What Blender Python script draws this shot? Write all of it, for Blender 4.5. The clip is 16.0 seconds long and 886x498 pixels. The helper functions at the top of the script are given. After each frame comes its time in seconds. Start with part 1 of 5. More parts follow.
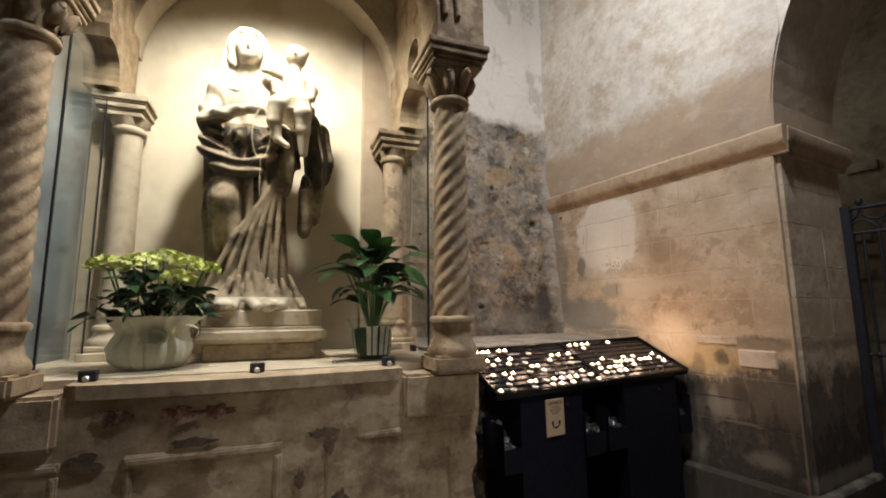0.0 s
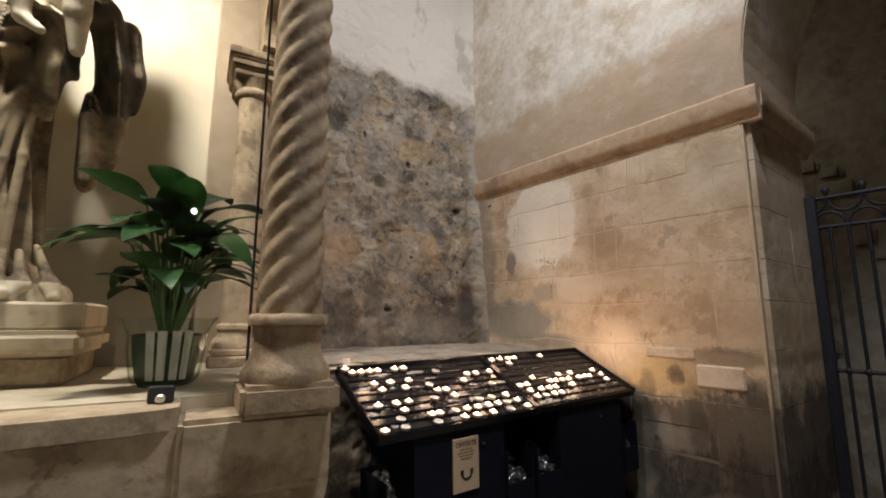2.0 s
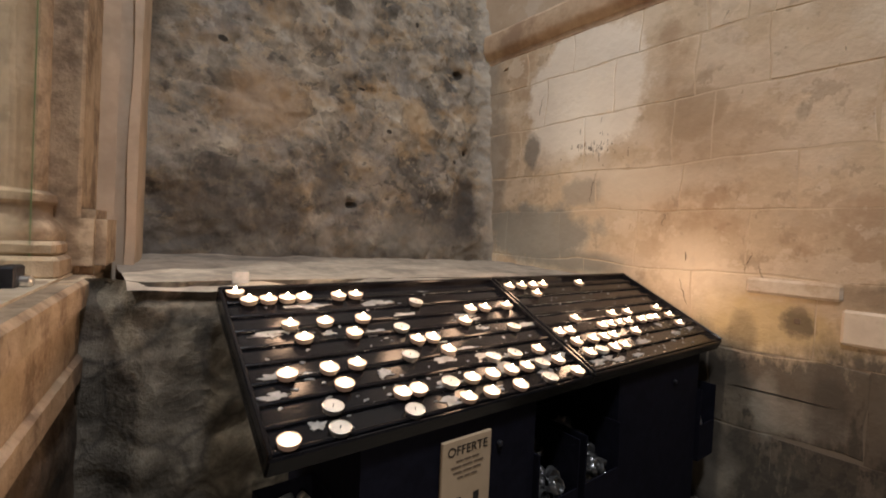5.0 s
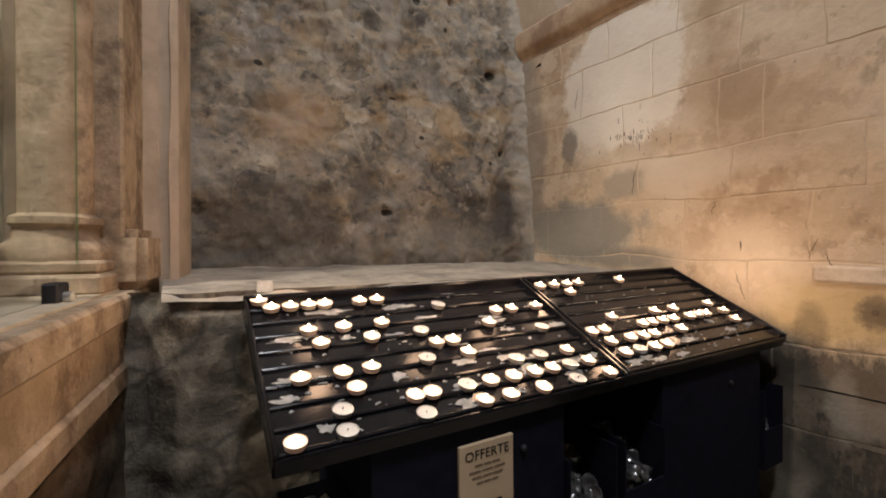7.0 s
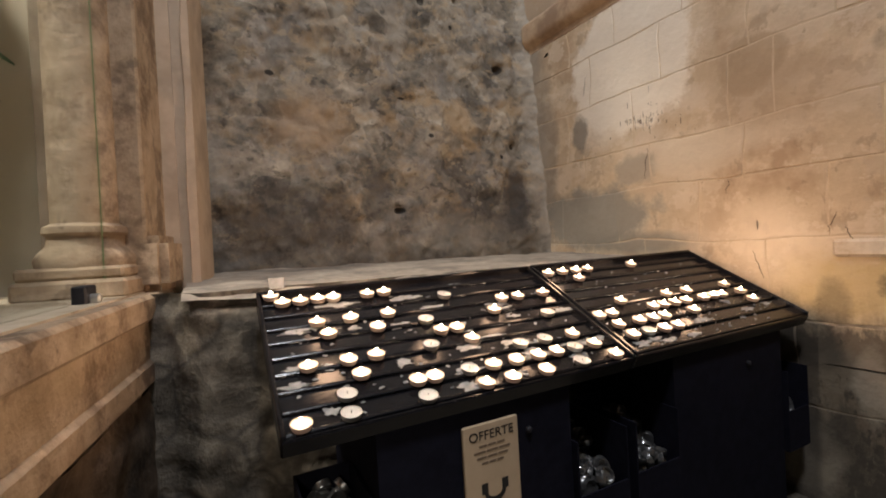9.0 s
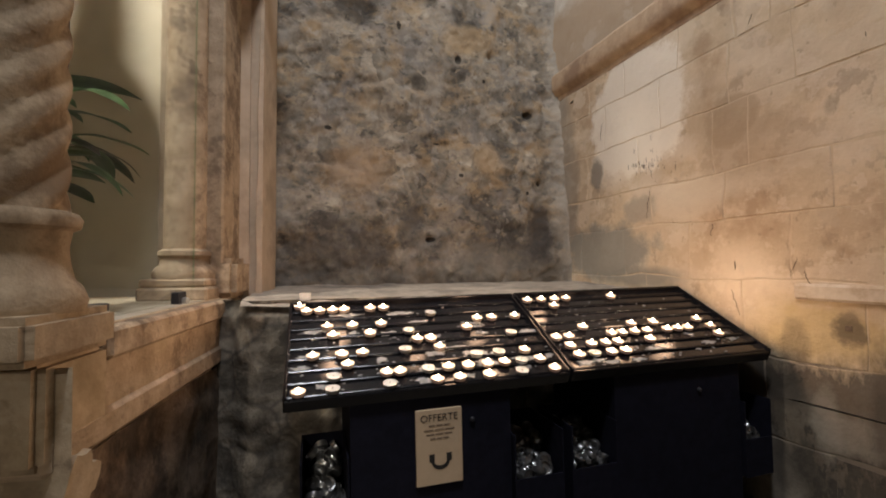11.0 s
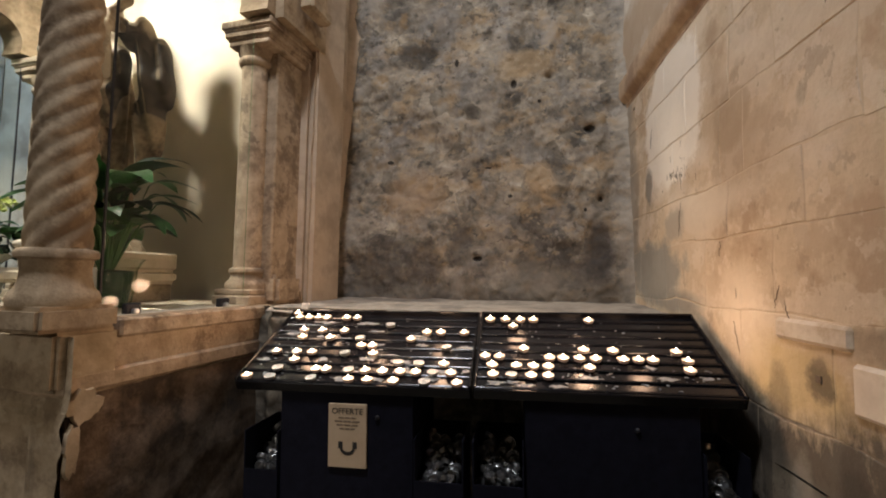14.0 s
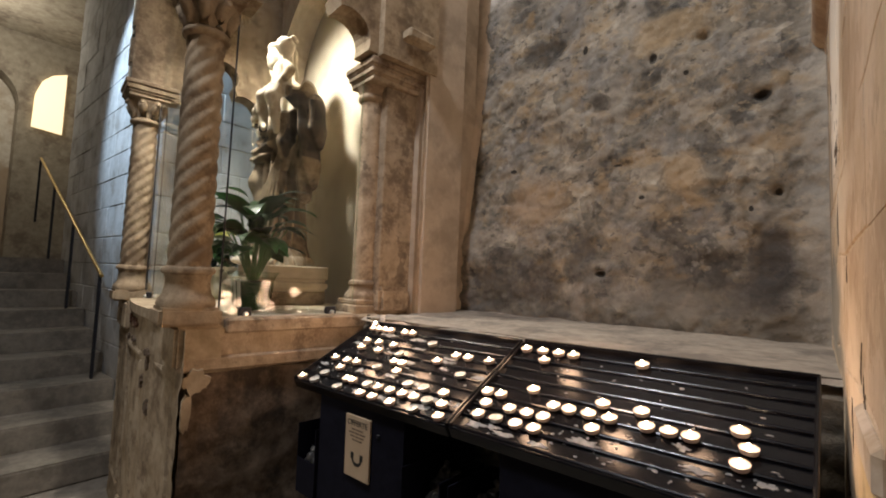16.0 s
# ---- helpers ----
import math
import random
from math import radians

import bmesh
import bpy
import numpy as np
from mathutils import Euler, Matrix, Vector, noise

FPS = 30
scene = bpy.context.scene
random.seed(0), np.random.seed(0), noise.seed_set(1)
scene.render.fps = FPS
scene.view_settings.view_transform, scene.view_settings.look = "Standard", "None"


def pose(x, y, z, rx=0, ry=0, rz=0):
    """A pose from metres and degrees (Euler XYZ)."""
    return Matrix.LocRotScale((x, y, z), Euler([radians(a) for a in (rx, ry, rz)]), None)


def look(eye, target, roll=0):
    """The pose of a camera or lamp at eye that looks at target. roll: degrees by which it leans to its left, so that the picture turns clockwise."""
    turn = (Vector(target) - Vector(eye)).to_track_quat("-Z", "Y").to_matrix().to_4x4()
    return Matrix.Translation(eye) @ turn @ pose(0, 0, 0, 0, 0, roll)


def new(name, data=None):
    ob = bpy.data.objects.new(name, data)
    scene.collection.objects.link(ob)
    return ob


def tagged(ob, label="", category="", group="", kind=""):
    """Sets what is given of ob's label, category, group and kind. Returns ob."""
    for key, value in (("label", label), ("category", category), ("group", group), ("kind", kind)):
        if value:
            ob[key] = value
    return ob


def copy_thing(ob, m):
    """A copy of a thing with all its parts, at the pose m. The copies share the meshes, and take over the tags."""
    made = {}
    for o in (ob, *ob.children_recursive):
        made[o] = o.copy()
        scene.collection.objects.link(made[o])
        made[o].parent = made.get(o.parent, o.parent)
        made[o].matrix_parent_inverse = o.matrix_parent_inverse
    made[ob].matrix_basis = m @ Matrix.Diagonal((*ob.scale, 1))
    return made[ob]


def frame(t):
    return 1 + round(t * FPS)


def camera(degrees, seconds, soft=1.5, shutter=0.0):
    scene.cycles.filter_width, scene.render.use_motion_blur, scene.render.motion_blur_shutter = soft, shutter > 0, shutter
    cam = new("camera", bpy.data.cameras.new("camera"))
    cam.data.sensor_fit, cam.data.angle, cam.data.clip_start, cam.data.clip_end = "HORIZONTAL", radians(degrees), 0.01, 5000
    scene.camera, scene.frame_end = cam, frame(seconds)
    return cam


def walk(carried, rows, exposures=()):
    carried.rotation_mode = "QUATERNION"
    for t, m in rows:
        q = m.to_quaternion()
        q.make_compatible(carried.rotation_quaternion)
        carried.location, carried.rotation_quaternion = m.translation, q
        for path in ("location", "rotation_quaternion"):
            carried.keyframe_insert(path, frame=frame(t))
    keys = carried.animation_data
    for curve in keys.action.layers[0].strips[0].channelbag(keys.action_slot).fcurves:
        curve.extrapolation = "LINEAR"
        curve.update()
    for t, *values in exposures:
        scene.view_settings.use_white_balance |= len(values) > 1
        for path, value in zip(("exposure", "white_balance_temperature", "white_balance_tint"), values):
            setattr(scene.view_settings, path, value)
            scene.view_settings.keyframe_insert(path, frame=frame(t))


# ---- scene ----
cam = camera(90.0, 16.0, soft=1.9)
PATH = [
    (0, (0.125, 0.217, 1.417), (1.084, 1.951, 1.689), -0.5),
    (0.5, (0.254, 0.272, 1.401), (1.259, 1.981, 1.67), -0.4),
    (1, (0.468, 0.338, 1.411), (1.518, 2.018, 1.684), 0.0),
    (1.5, (0.599, 0.48, 1.401), (1.704, 2.125, 1.67), 0.2),
    (2, (0.71, 0.745, 1.383), (1.903, 2.321, 1.691), 0.2),
    (2.5, (0.846, 0.904, 1.415), (2.061, 2.461, 1.729), 0.7),
    (3, (0.953, 1.077, 1.375), (2.154, 2.635, 1.738), 0.9),
    (3.5, (1.036, 1.28, 1.376), (2.257, 2.839, 1.65), 0.5),
    (4, (1.107, 1.411, 1.341), (2.377, 2.949, 1.487), 1.3),
    (4.5, (1.219, 1.476, 1.316), (2.499, 3.012, 1.361), 3.0),
    (5, (1.273, 1.501, 1.309), (2.533, 3.054, 1.263), 3.2),
    (7.5, (1.385, 1.43, 1.295), (2.39, 3.159, 1.266), 0.1),
    (8, (1.41, 1.402, 1.283), (2.388, 3.147, 1.243), 0.0),
    (8.5, (1.41, 1.392, 1.293), (2.377, 3.142, 1.257), -1.6),
    (9, (1.394, 1.404, 1.279), (2.337, 3.168, 1.251), -2.6),
    (11.5, (1.529, 0.857, 1.307), (2.058, 2.783, 1.398), 0.1),
    (12, (1.544, 0.716, 1.305), (1.971, 2.667, 1.415), -0.1),
    (12.5, (1.652, 0.608, 1.31), (1.89, 2.589, 1.438), 0.3),
    (13, (1.881, 0.557, 1.313), (1.937, 2.552, 1.439), 0.8),
    (13.5, (2.105, 0.627, 1.309), (2.066, 2.622, 1.441), 0.2),
    (14, (2.331, 0.763, 1.326), (2.07, 2.742, 1.455), 0.8),
    (14.5, (2.559, 0.833, 1.346), (2.028, 2.757, 1.476), 1.7),
    (15, (2.733, 0.964, 1.338), (2.001, 2.819, 1.49), 1.5),
    (15.5, (2.881, 1.109, 1.36), (1.861, 2.822, 1.516), 2.2),
    (16, (2.988, 1.158, 1.386), (1.709, 2.689, 1.518), 2.3),
]
walk(cam, [(t, look(eye, target, roll)) for t, eye, target, roll in PATH])

# ---- light ----
w = bpy.data.worlds.new("world")
scene.world = w
w.use_nodes = True
w.node_tree.nodes["Background"].inputs[0].default_value = (0.9, 0.8, 0.7, 1)
w.node_tree.nodes["Background"].inputs[1].default_value = 0.036


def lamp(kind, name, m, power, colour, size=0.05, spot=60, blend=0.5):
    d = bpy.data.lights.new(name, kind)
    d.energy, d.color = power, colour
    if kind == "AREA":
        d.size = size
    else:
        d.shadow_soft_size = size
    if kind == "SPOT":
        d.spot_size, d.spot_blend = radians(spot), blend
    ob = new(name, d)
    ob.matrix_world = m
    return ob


WARM, COOL = (1.0, 0.80, 0.56), (0.55, 0.75, 1.0)
SHRINE = pose(1.08, 1.87, 0, 0, 0, -8.5)


def sh(x, y, z):
    return SHRINE @ Vector((x, y, z))


lamp("SPOT", "shrine_lamp", look(sh(-0.84, 0.15, 3.25), sh(-0.72, 0.85, 1.9)), 178, (1.0, 0.93, 0.83), 0.06, 130, 0.75)
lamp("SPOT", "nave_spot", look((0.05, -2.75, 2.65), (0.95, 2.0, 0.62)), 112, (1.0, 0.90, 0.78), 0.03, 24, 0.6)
lamp("AREA", "vault_lamp", look((1.5, 0.85, 4.6), (2.3, 2.4, 1.4)), 74, (0.94, 0.96, 1.03), 0.35)
lamp("SPOT", "vault_spot", look((0.9, 0.3, 4.5), (3.0, 2.8, 3.1)), 95, (0.95, 0.97, 1.0), 0.05, 42, 0.7)
lamp("SPOT", "stair_spot", look((-1.9, 0.9, 4.6), (-1.9, 2.5, 2.9)), 520, COOL, 0.08, 46, 0.6)
lamp("SPOT", "side_spot", look((-0.62, 1.2, 4.5), (-0.98, 2.85, 2.5)), 520, COOL, 0.06, 48, 0.6)
# two unseen fill lamps, added to keep the far rooms from going black
lamp("POINT", "gate_room_fill", pose(4.9, 2.4, 3.4), 5.5, (1.0, 0.93, 0.82), 0.15)
lamp("POINT", "upper_church_fill", pose(-5.4, 1.4, 4.3), 45, (1.0, 0.93, 0.80), 0.2)


# ---- materials ----
def nodes(m):
    return m.node_tree.nodes, m.node_tree.links


def material(name, a, b, c=None, scale=30, big=3.0, rough=0.85, bump=0.25, amount=0.5, metal=0.0, spec=0.25, dist=0.01, tone=(0.93, 1.07)):
    """Two colours mixed by a fine grain, a third in large blotches, and fine relief."""
    m = bpy.data.materials.new(name)
    m.use_nodes = True
    n, l = nodes(m)
    p = n["Principled BSDF"]
    p.inputs["Roughness"].default_value, p.inputs["Metallic"].default_value = rough, metal
    p.inputs["Specular IOR Level"].default_value = spec
    tc = n.new("ShaderNodeTexCoord")
    fine = n.new("ShaderNodeTexNoise")
    fine.inputs["Scale"].default_value, fine.inputs["Detail"].default_value, fine.inputs["Roughness"].default_value = scale, 6, 0.65
    l.new(tc.outputs["Object"], fine.inputs["Vector"])
    ramp = n.new("ShaderNodeValToRGB")
    ramp.color_ramp.elements[0].position, ramp.color_ramp.elements[1].position = 0.34, 0.66
    ramp.color_ramp.elements[0].color, ramp.color_ramp.elements[1].color = (*a, 1), (*b, 1)
    l.new(fine.outputs["Fac"], ramp.inputs["Fac"])
    out = ramp.outputs["Color"]
    if c:
        large = n.new("ShaderNodeTexNoise")
        large.inputs["Scale"].default_value, large.inputs["Detail"].default_value, large.inputs["Roughness"].default_value = big, 5, 0.7
        l.new(tc.outputs["Object"], large.inputs["Vector"])
        edge = n.new("ShaderNodeMapRange")
        edge.inputs["From Min"].default_value, edge.inputs["From Max"].default_value = 0.62 - amount * 0.25, 0.72 - amount * 0.2
        l.new(large.outputs["Fac"], edge.inputs["Value"])
        mix = n.new("ShaderNodeMix")
        mix.data_type = "RGBA"
        l.new(edge.outputs["Result"], mix.inputs["Factor"])
        l.new(out, mix.inputs["A"])
        mix.inputs["B"].default_value = (*c, 1)
        out = mix.outputs["Result"]
    rnd = n.new("ShaderNodeObjectInfo")
    val = n.new("ShaderNodeMapRange")
    val.inputs["To Min"].default_value, val.inputs["To Max"].default_value = tone
    l.new(rnd.outputs["Random"], val.inputs["Value"])
    hsv = n.new("ShaderNodeHueSaturation")
    l.new(val.outputs["Result"], hsv.inputs["Value"])
    l.new(out, hsv.inputs["Color"])
    l.new(hsv.outputs["Color"], p.inputs["Base Color"])
    if bump:
        bp = n.new("ShaderNodeBump")
        bp.inputs["Strength"].default_value, bp.inputs["Distance"].default_value = bump, dist
        l.new(fine.outputs["Fac"], bp.inputs["Height"])
        l.new(bp.outputs["Normal"], p.inputs["Normal"])
    m["out"] = hsv.name
    return m


def overlay(m, colour, axis, level, soft, ragged=0.25, scale=4.0, above=True, streak=(1, 1, 1), strength=1.0):
    """A coat, stains or put-in shade over a material, past a ragged line at a height."""
    n, l = nodes(m)
    p = n["Principled BSDF"]
    geo, sep = n.new("ShaderNodeNewGeometry"), n.new("ShaderNodeSeparateXYZ")
    l.new(geo.outputs["Position"], sep.inputs[0])
    mp = n.new("ShaderNodeMapping")
    mp.inputs["Scale"].default_value = streak
    l.new(geo.outputs["Position"], mp.inputs["Vector"])
    noi = n.new("ShaderNodeTexNoise")
    noi.inputs["Scale"].default_value, noi.inputs["Detail"].default_value, noi.inputs["Roughness"].default_value = scale, 6, 0.7
    l.new(mp.outputs["Vector"], noi.inputs["Vector"])
    mad = n.new("ShaderNodeMath")
    mad.operation = "MULTIPLY_ADD"
    mad.inputs[1].default_value = ragged * 2
    l.new(noi.outputs["Fac"], mad.inputs[0])
    l.new(sep.outputs["XYZ".index(axis)], mad.inputs[2])
    rng = n.new("ShaderNodeMapRange")
    rng.inputs["From Min"].default_value = level + ragged + (-soft if above else soft)
    rng.inputs["From Max"].default_value = level + ragged + (soft if above else -soft)
    rng.inputs["To Max"].default_value = strength
    l.new(mad.outputs[0], rng.inputs["Value"])
    mix = n.new("ShaderNodeMix")
    mix.data_type = "RGBA"
    l.new(rng.outputs["Result"], mix.inputs["Factor"])
    old = p.inputs["Base Color"].links[0].from_socket
    l.new(old, mix.inputs["A"])
    mix.inputs["B"].default_value = (*colour, 1)
    l.new(mix.outputs["Result"], p.inputs["Base Color"])


def stain_or_shade(m, colour, at, size, strength, east=False, fray=1.8, soft=0.6):
    """A ragged patch of its own shape on a wall, for stains and painted hole shade, round a point (x, z), or (y, z) on
    the east wall.
    """
    n, l = nodes(m)
    p = n["Principled BSDF"]
    geo, sub, mul, ln = n.new("ShaderNodeNewGeometry"), n.new("ShaderNodeVectorMath"), n.new("ShaderNodeVectorMath"), n.new("ShaderNodeVectorMath")
    sub.operation, mul.operation, ln.operation = "SUBTRACT", "MULTIPLY", "LENGTH"
    sub.inputs[1].default_value = (0, at[0], at[1]) if east else (at[0], 0, at[1])
    mul.inputs[1].default_value = (0, 1 / size[0], 1 / size[1]) if east else (1 / size[0], 0, 1 / size[1])
    l.new(geo.outputs["Position"], sub.inputs[0])
    l.new(sub.outputs[0], mul.inputs[0])
    l.new(mul.outputs[0], ln.inputs[0])
    noi = n.new("ShaderNodeTexNoise")
    noi.inputs["Scale"].default_value, noi.inputs["Detail"].default_value, noi.inputs["Roughness"].default_value = 9, 6, 0.7
    l.new(geo.outputs["Position"], noi.inputs["Vector"])
    add = n.new("ShaderNodeMath")
    add.operation = "MULTIPLY_ADD"
    add.inputs[1].default_value = fray
    l.new(noi.outputs["Fac"], add.inputs[0])
    l.new(ln.outputs["Value"], add.inputs[2])
    rng = n.new("ShaderNodeMapRange")
    rng.inputs["From Min"].default_value, rng.inputs["From Max"].default_value = 0.95 + soft / 2 + fray / 2, 0.95 - soft / 2 + fray / 2
    rng.inputs["To Max"].default_value = strength
    l.new(add.outputs[0], rng.inputs["Value"])
    mix = n.new("ShaderNodeMix")
    mix.data_type = "RGBA"
    l.new(rng.outputs["Result"], mix.inputs["Factor"])
    l.new(p.inputs["Base Color"].links[0].from_socket, mix.inputs["A"])
    mix.inputs["B"].default_value = (*colour, 1)
    l.new(mix.outputs["Result"], p.inputs["Base Color"])


def veins(m, colour, scale=2.6, width=0.05, detail=4.0):
    """Irregular dark cracks and joints between rubble."""
    n, l = nodes(m)
    p = n["Principled BSDF"]
    geo = n.new("ShaderNodeNewGeometry")
    noi = n.new("ShaderNodeTexNoise")
    noi.inputs["Scale"].default_value, noi.inputs["Detail"].default_value = 5, detail
    l.new(geo.outputs["Position"], noi.inputs["Vector"])
    add = n.new("ShaderNodeMix")
    add.data_type = "VECTOR"
    add.inputs["Factor"].default_value = 0.16
    l.new(geo.outputs["Position"], add.inputs["A"])
    l.new(noi.outputs["Color"], add.inputs["B"])
    vor = n.new("ShaderNodeTexVoronoi")
    vor.feature = "DISTANCE_TO_EDGE"
    vor.inputs["Scale"].default_value = scale
    l.new(add.outputs["Result"], vor.inputs["Vector"])
    rng = n.new("ShaderNodeMapRange")
    rng.inputs["From Min"].default_value, rng.inputs["From Max"].default_value = 0.0, width
    rng.inputs["To Min"].default_value, rng.inputs["To Max"].default_value = 0.65, 0.0
    l.new(vor.outputs["Distance"], rng.inputs["Value"])
    mix = n.new("ShaderNodeMix")
    mix.data_type = "RGBA"
    l.new(rng.outputs["Result"], mix.inputs["Factor"])
    l.new(p.inputs["Base Color"].links[0].from_socket, mix.inputs["A"])
    mix.inputs["B"].default_value = (*colour, 1)
    l.new(mix.outputs["Result"], p.inputs["Base Color"])


def flakes(m, colour, scale, low, high, strength, squash=(1, 1, 1), seed=0.0):
    """Patches of another coat with a clear ragged edge, where a noise passes a level."""
    n, l = nodes(m)
    p = n["Principled BSDF"]
    geo, mp, noi, rng, mix = (n.new(k) for k in ("ShaderNodeNewGeometry", "ShaderNodeMapping", "ShaderNodeTexNoise", "ShaderNodeMapRange", "ShaderNodeMix"))
    mp.inputs["Scale"].default_value, mp.inputs["Location"].default_value = squash, (seed, seed * 0.7, seed * 1.3)
    l.new(geo.outputs["Position"], mp.inputs["Vector"])
    noi.inputs["Scale"].default_value, noi.inputs["Detail"].default_value, noi.inputs["Roughness"].default_value = scale, 7, 0.62
    l.new(mp.outputs["Vector"], noi.inputs["Vector"])
    rng.inputs["From Min"].default_value, rng.inputs["From Max"].default_value, rng.inputs["To Max"].default_value = low, high, strength
    l.new(noi.outputs["Fac"], rng.inputs["Value"])
    mix.data_type = "RGBA"
    l.new(rng.outputs["Result"], mix.inputs["Factor"])
    l.new(p.inputs["Base Color"].links[0].from_socket, mix.inputs["A"])
    mix.inputs["B"].default_value = (*colour, 1)
    l.new(mix.outputs["Result"], p.inputs["Base Color"])


def rubble_rock(name, tones, scale=5.5, stone=8.0, bump=0.65):
    """Bare rock and rubble: a broken ramp of tones, lumps of differing shade and a fine speckle."""
    m = bpy.data.materials.new(name)
    m.use_nodes = True
    n, l = nodes(m)
    p = n["Principled BSDF"]
    p.inputs["Roughness"].default_value, p.inputs["Specular IOR Level"].default_value = 0.93, 0.2
    geo, warp, bend = n.new("ShaderNodeNewGeometry"), n.new("ShaderNodeTexNoise"), n.new("ShaderNodeMix")
    warp.inputs["Scale"].default_value, warp.inputs["Detail"].default_value = 6, 5
    l.new(geo.outputs["Position"], warp.inputs["Vector"])
    bend.data_type = "VECTOR"
    bend.inputs["Factor"].default_value = 0.12
    l.new(geo.outputs["Position"], bend.inputs["A"])
    l.new(warp.outputs["Color"], bend.inputs["B"])
    big = n.new("ShaderNodeTexNoise")
    big.inputs["Scale"].default_value, big.inputs["Detail"].default_value, big.inputs["Roughness"].default_value = scale, 9, 0.66
    l.new(bend.outputs["Result"], big.inputs["Vector"])
    ramp = n.new("ShaderNodeValToRGB")
    e = ramp.color_ramp.elements
    e[0].position, e[1].position = 0.30, 0.70
    for pos in (0.42, 0.50, 0.58):
        e.new(pos)
    for k, tone in enumerate(tones):
        e[k].color = (*tone, 1)
    l.new(big.outputs["Fac"], ramp.inputs["Fac"])
    vor, sep, val = n.new("ShaderNodeTexVoronoi"), n.new("ShaderNodeSeparateColor"), n.new("ShaderNodeMapRange")
    vor.inputs["Scale"].default_value = stone
    l.new(bend.outputs["Result"], vor.inputs["Vector"])
    l.new(vor.outputs["Color"], sep.inputs[0])
    val.inputs["To Min"].default_value, val.inputs["To Max"].default_value = 0.66, 1.32
    l.new(sep.outputs[0], val.inputs["Value"])
    fine, grain, both, hsv = n.new("ShaderNodeTexNoise"), n.new("ShaderNodeMapRange"), n.new("ShaderNodeMath"), n.new("ShaderNodeHueSaturation")
    fine.inputs["Scale"].default_value, fine.inputs["Detail"].default_value, fine.inputs["Roughness"].default_value = 38, 5, 0.7
    l.new(geo.outputs["Position"], fine.inputs["Vector"])
    grain.inputs["From Min"].default_value, grain.inputs["From Max"].default_value = 0.3, 0.7
    grain.inputs["To Min"].default_value, grain.inputs["To Max"].default_value = 0.87, 1.12
    l.new(fine.outputs["Fac"], grain.inputs["Value"])
    both.operation = "MULTIPLY"
    l.new(val.outputs["Result"], both.inputs[0])
    l.new(grain.outputs["Result"], both.inputs[1])
    l.new(both.outputs[0], hsv.inputs["Value"])
    l.new(ramp.outputs["Color"], hsv.inputs["Color"])
    l.new(hsv.outputs["Color"], p.inputs["Base Color"])
    bp = n.new("ShaderNodeBump")
    bp.inputs["Strength"].default_value, bp.inputs["Distance"].default_value = bump, 0.012
    high = n.new("ShaderNodeMath")
    high.operation = "MULTIPLY_ADD"
    high.inputs[1].default_value = 2.4
    l.new(big.outputs["Fac"], high.inputs[0])
    l.new(fine.outputs["Fac"], high.inputs[2])
    l.new(high.outputs[0], bp.inputs["Height"])
    l.new(bp.outputs["Normal"], p.inputs["Normal"])
    return m


def plain(name, c, rough=0.5, metal=0.0, emit=0.0, glow=None, spec=0.5):
    m = bpy.data.materials.new(name)
    m.use_nodes = True
    p = m.node_tree.nodes["Principled BSDF"]
    p.inputs["Base Color"].default_value = (*c, 1)
    p.inputs["Roughness"].default_value, p.inputs["Metallic"].default_value = rough, metal
    p.inputs["Specular IOR Level"].default_value = spec
    if emit:
        p.inputs["Emission Color"].default_value = (*(glow or c), 1)
        p.inputs["Emission Strength"].default_value = emit
    return m


def see_through(name, tint=(0.97, 0.985, 0.975), rough=0.0, boost=1.0):
    m = bpy.data.materials.new(name)
    m.use_nodes = True
    n, l = nodes(m)
    n.remove(n["Principled BSDF"])
    tr, gl, fr, mx = n.new("ShaderNodeBsdfTransparent"), n.new("ShaderNodeBsdfGlossy"), n.new("ShaderNodeLayerWeight"), n.new("ShaderNodeMixShader")
    tr.inputs["Color"].default_value = (*tint, 1)
    gl.inputs["Roughness"].default_value = rough
    fr.inputs["Blend"].default_value = 0.5
    power, gloss = n.new("ShaderNodeMath"), n.new("ShaderNodeMath")
    power.operation, gloss.operation = "POWER", "MULTIPLY_ADD"
    power.inputs[1].default_value = 4.5
    gloss.inputs[1].default_value, gloss.inputs[2].default_value = 0.55 * boost, 0.022 * boost
    l.new(fr.outputs["Facing"], power.inputs[0])
    l.new(power.outputs[0], gloss.inputs[0])
    l.new(gloss.outputs[0], mx.inputs[0])
    l.new(tr.outputs[0], mx.inputs[1])
    l.new(gl.outputs[0], mx.inputs[2])
    l.new(mx.outputs[0], n["Material Output"].inputs[0])
    return m


ROCK = rubble_rock("rock", ((0.070, 0.062, 0.054), (0.145, 0.127, 0.104), (0.230, 0.196, 0.152), (0.315, 0.268, 0.205), (0.44, 0.385, 0.30)))
flakes(ROCK, (0.37, 0.25, 0.13), 6.5, 0.51, 0.64, 0.6, (1, 1, 1.25), 3.1)
flakes(ROCK, (0.30, 0.275, 0.245), 3.2, 0.52, 0.62, 0.55, (1.2, 1, 0.8), 7.7)
flakes(ROCK, (0.06, 0.054, 0.048), 7.5, 0.58, 0.66, 0.65, (1, 1, 1.1), 12.3)
flakes(ROCK, (0.05, 0.045, 0.040), 17, 0.58, 0.64, 0.6, (1, 1, 1.2), 2.9)
flakes(ROCK, (0.40, 0.31, 0.20), 15, 0.58, 0.63, 0.5, (1, 1, 1.2), 9.9)
flakes(ROCK, (0.40, 0.365, 0.31), 11, 0.59, 0.64, 0.45, (1.2, 1, 1), 15.1)
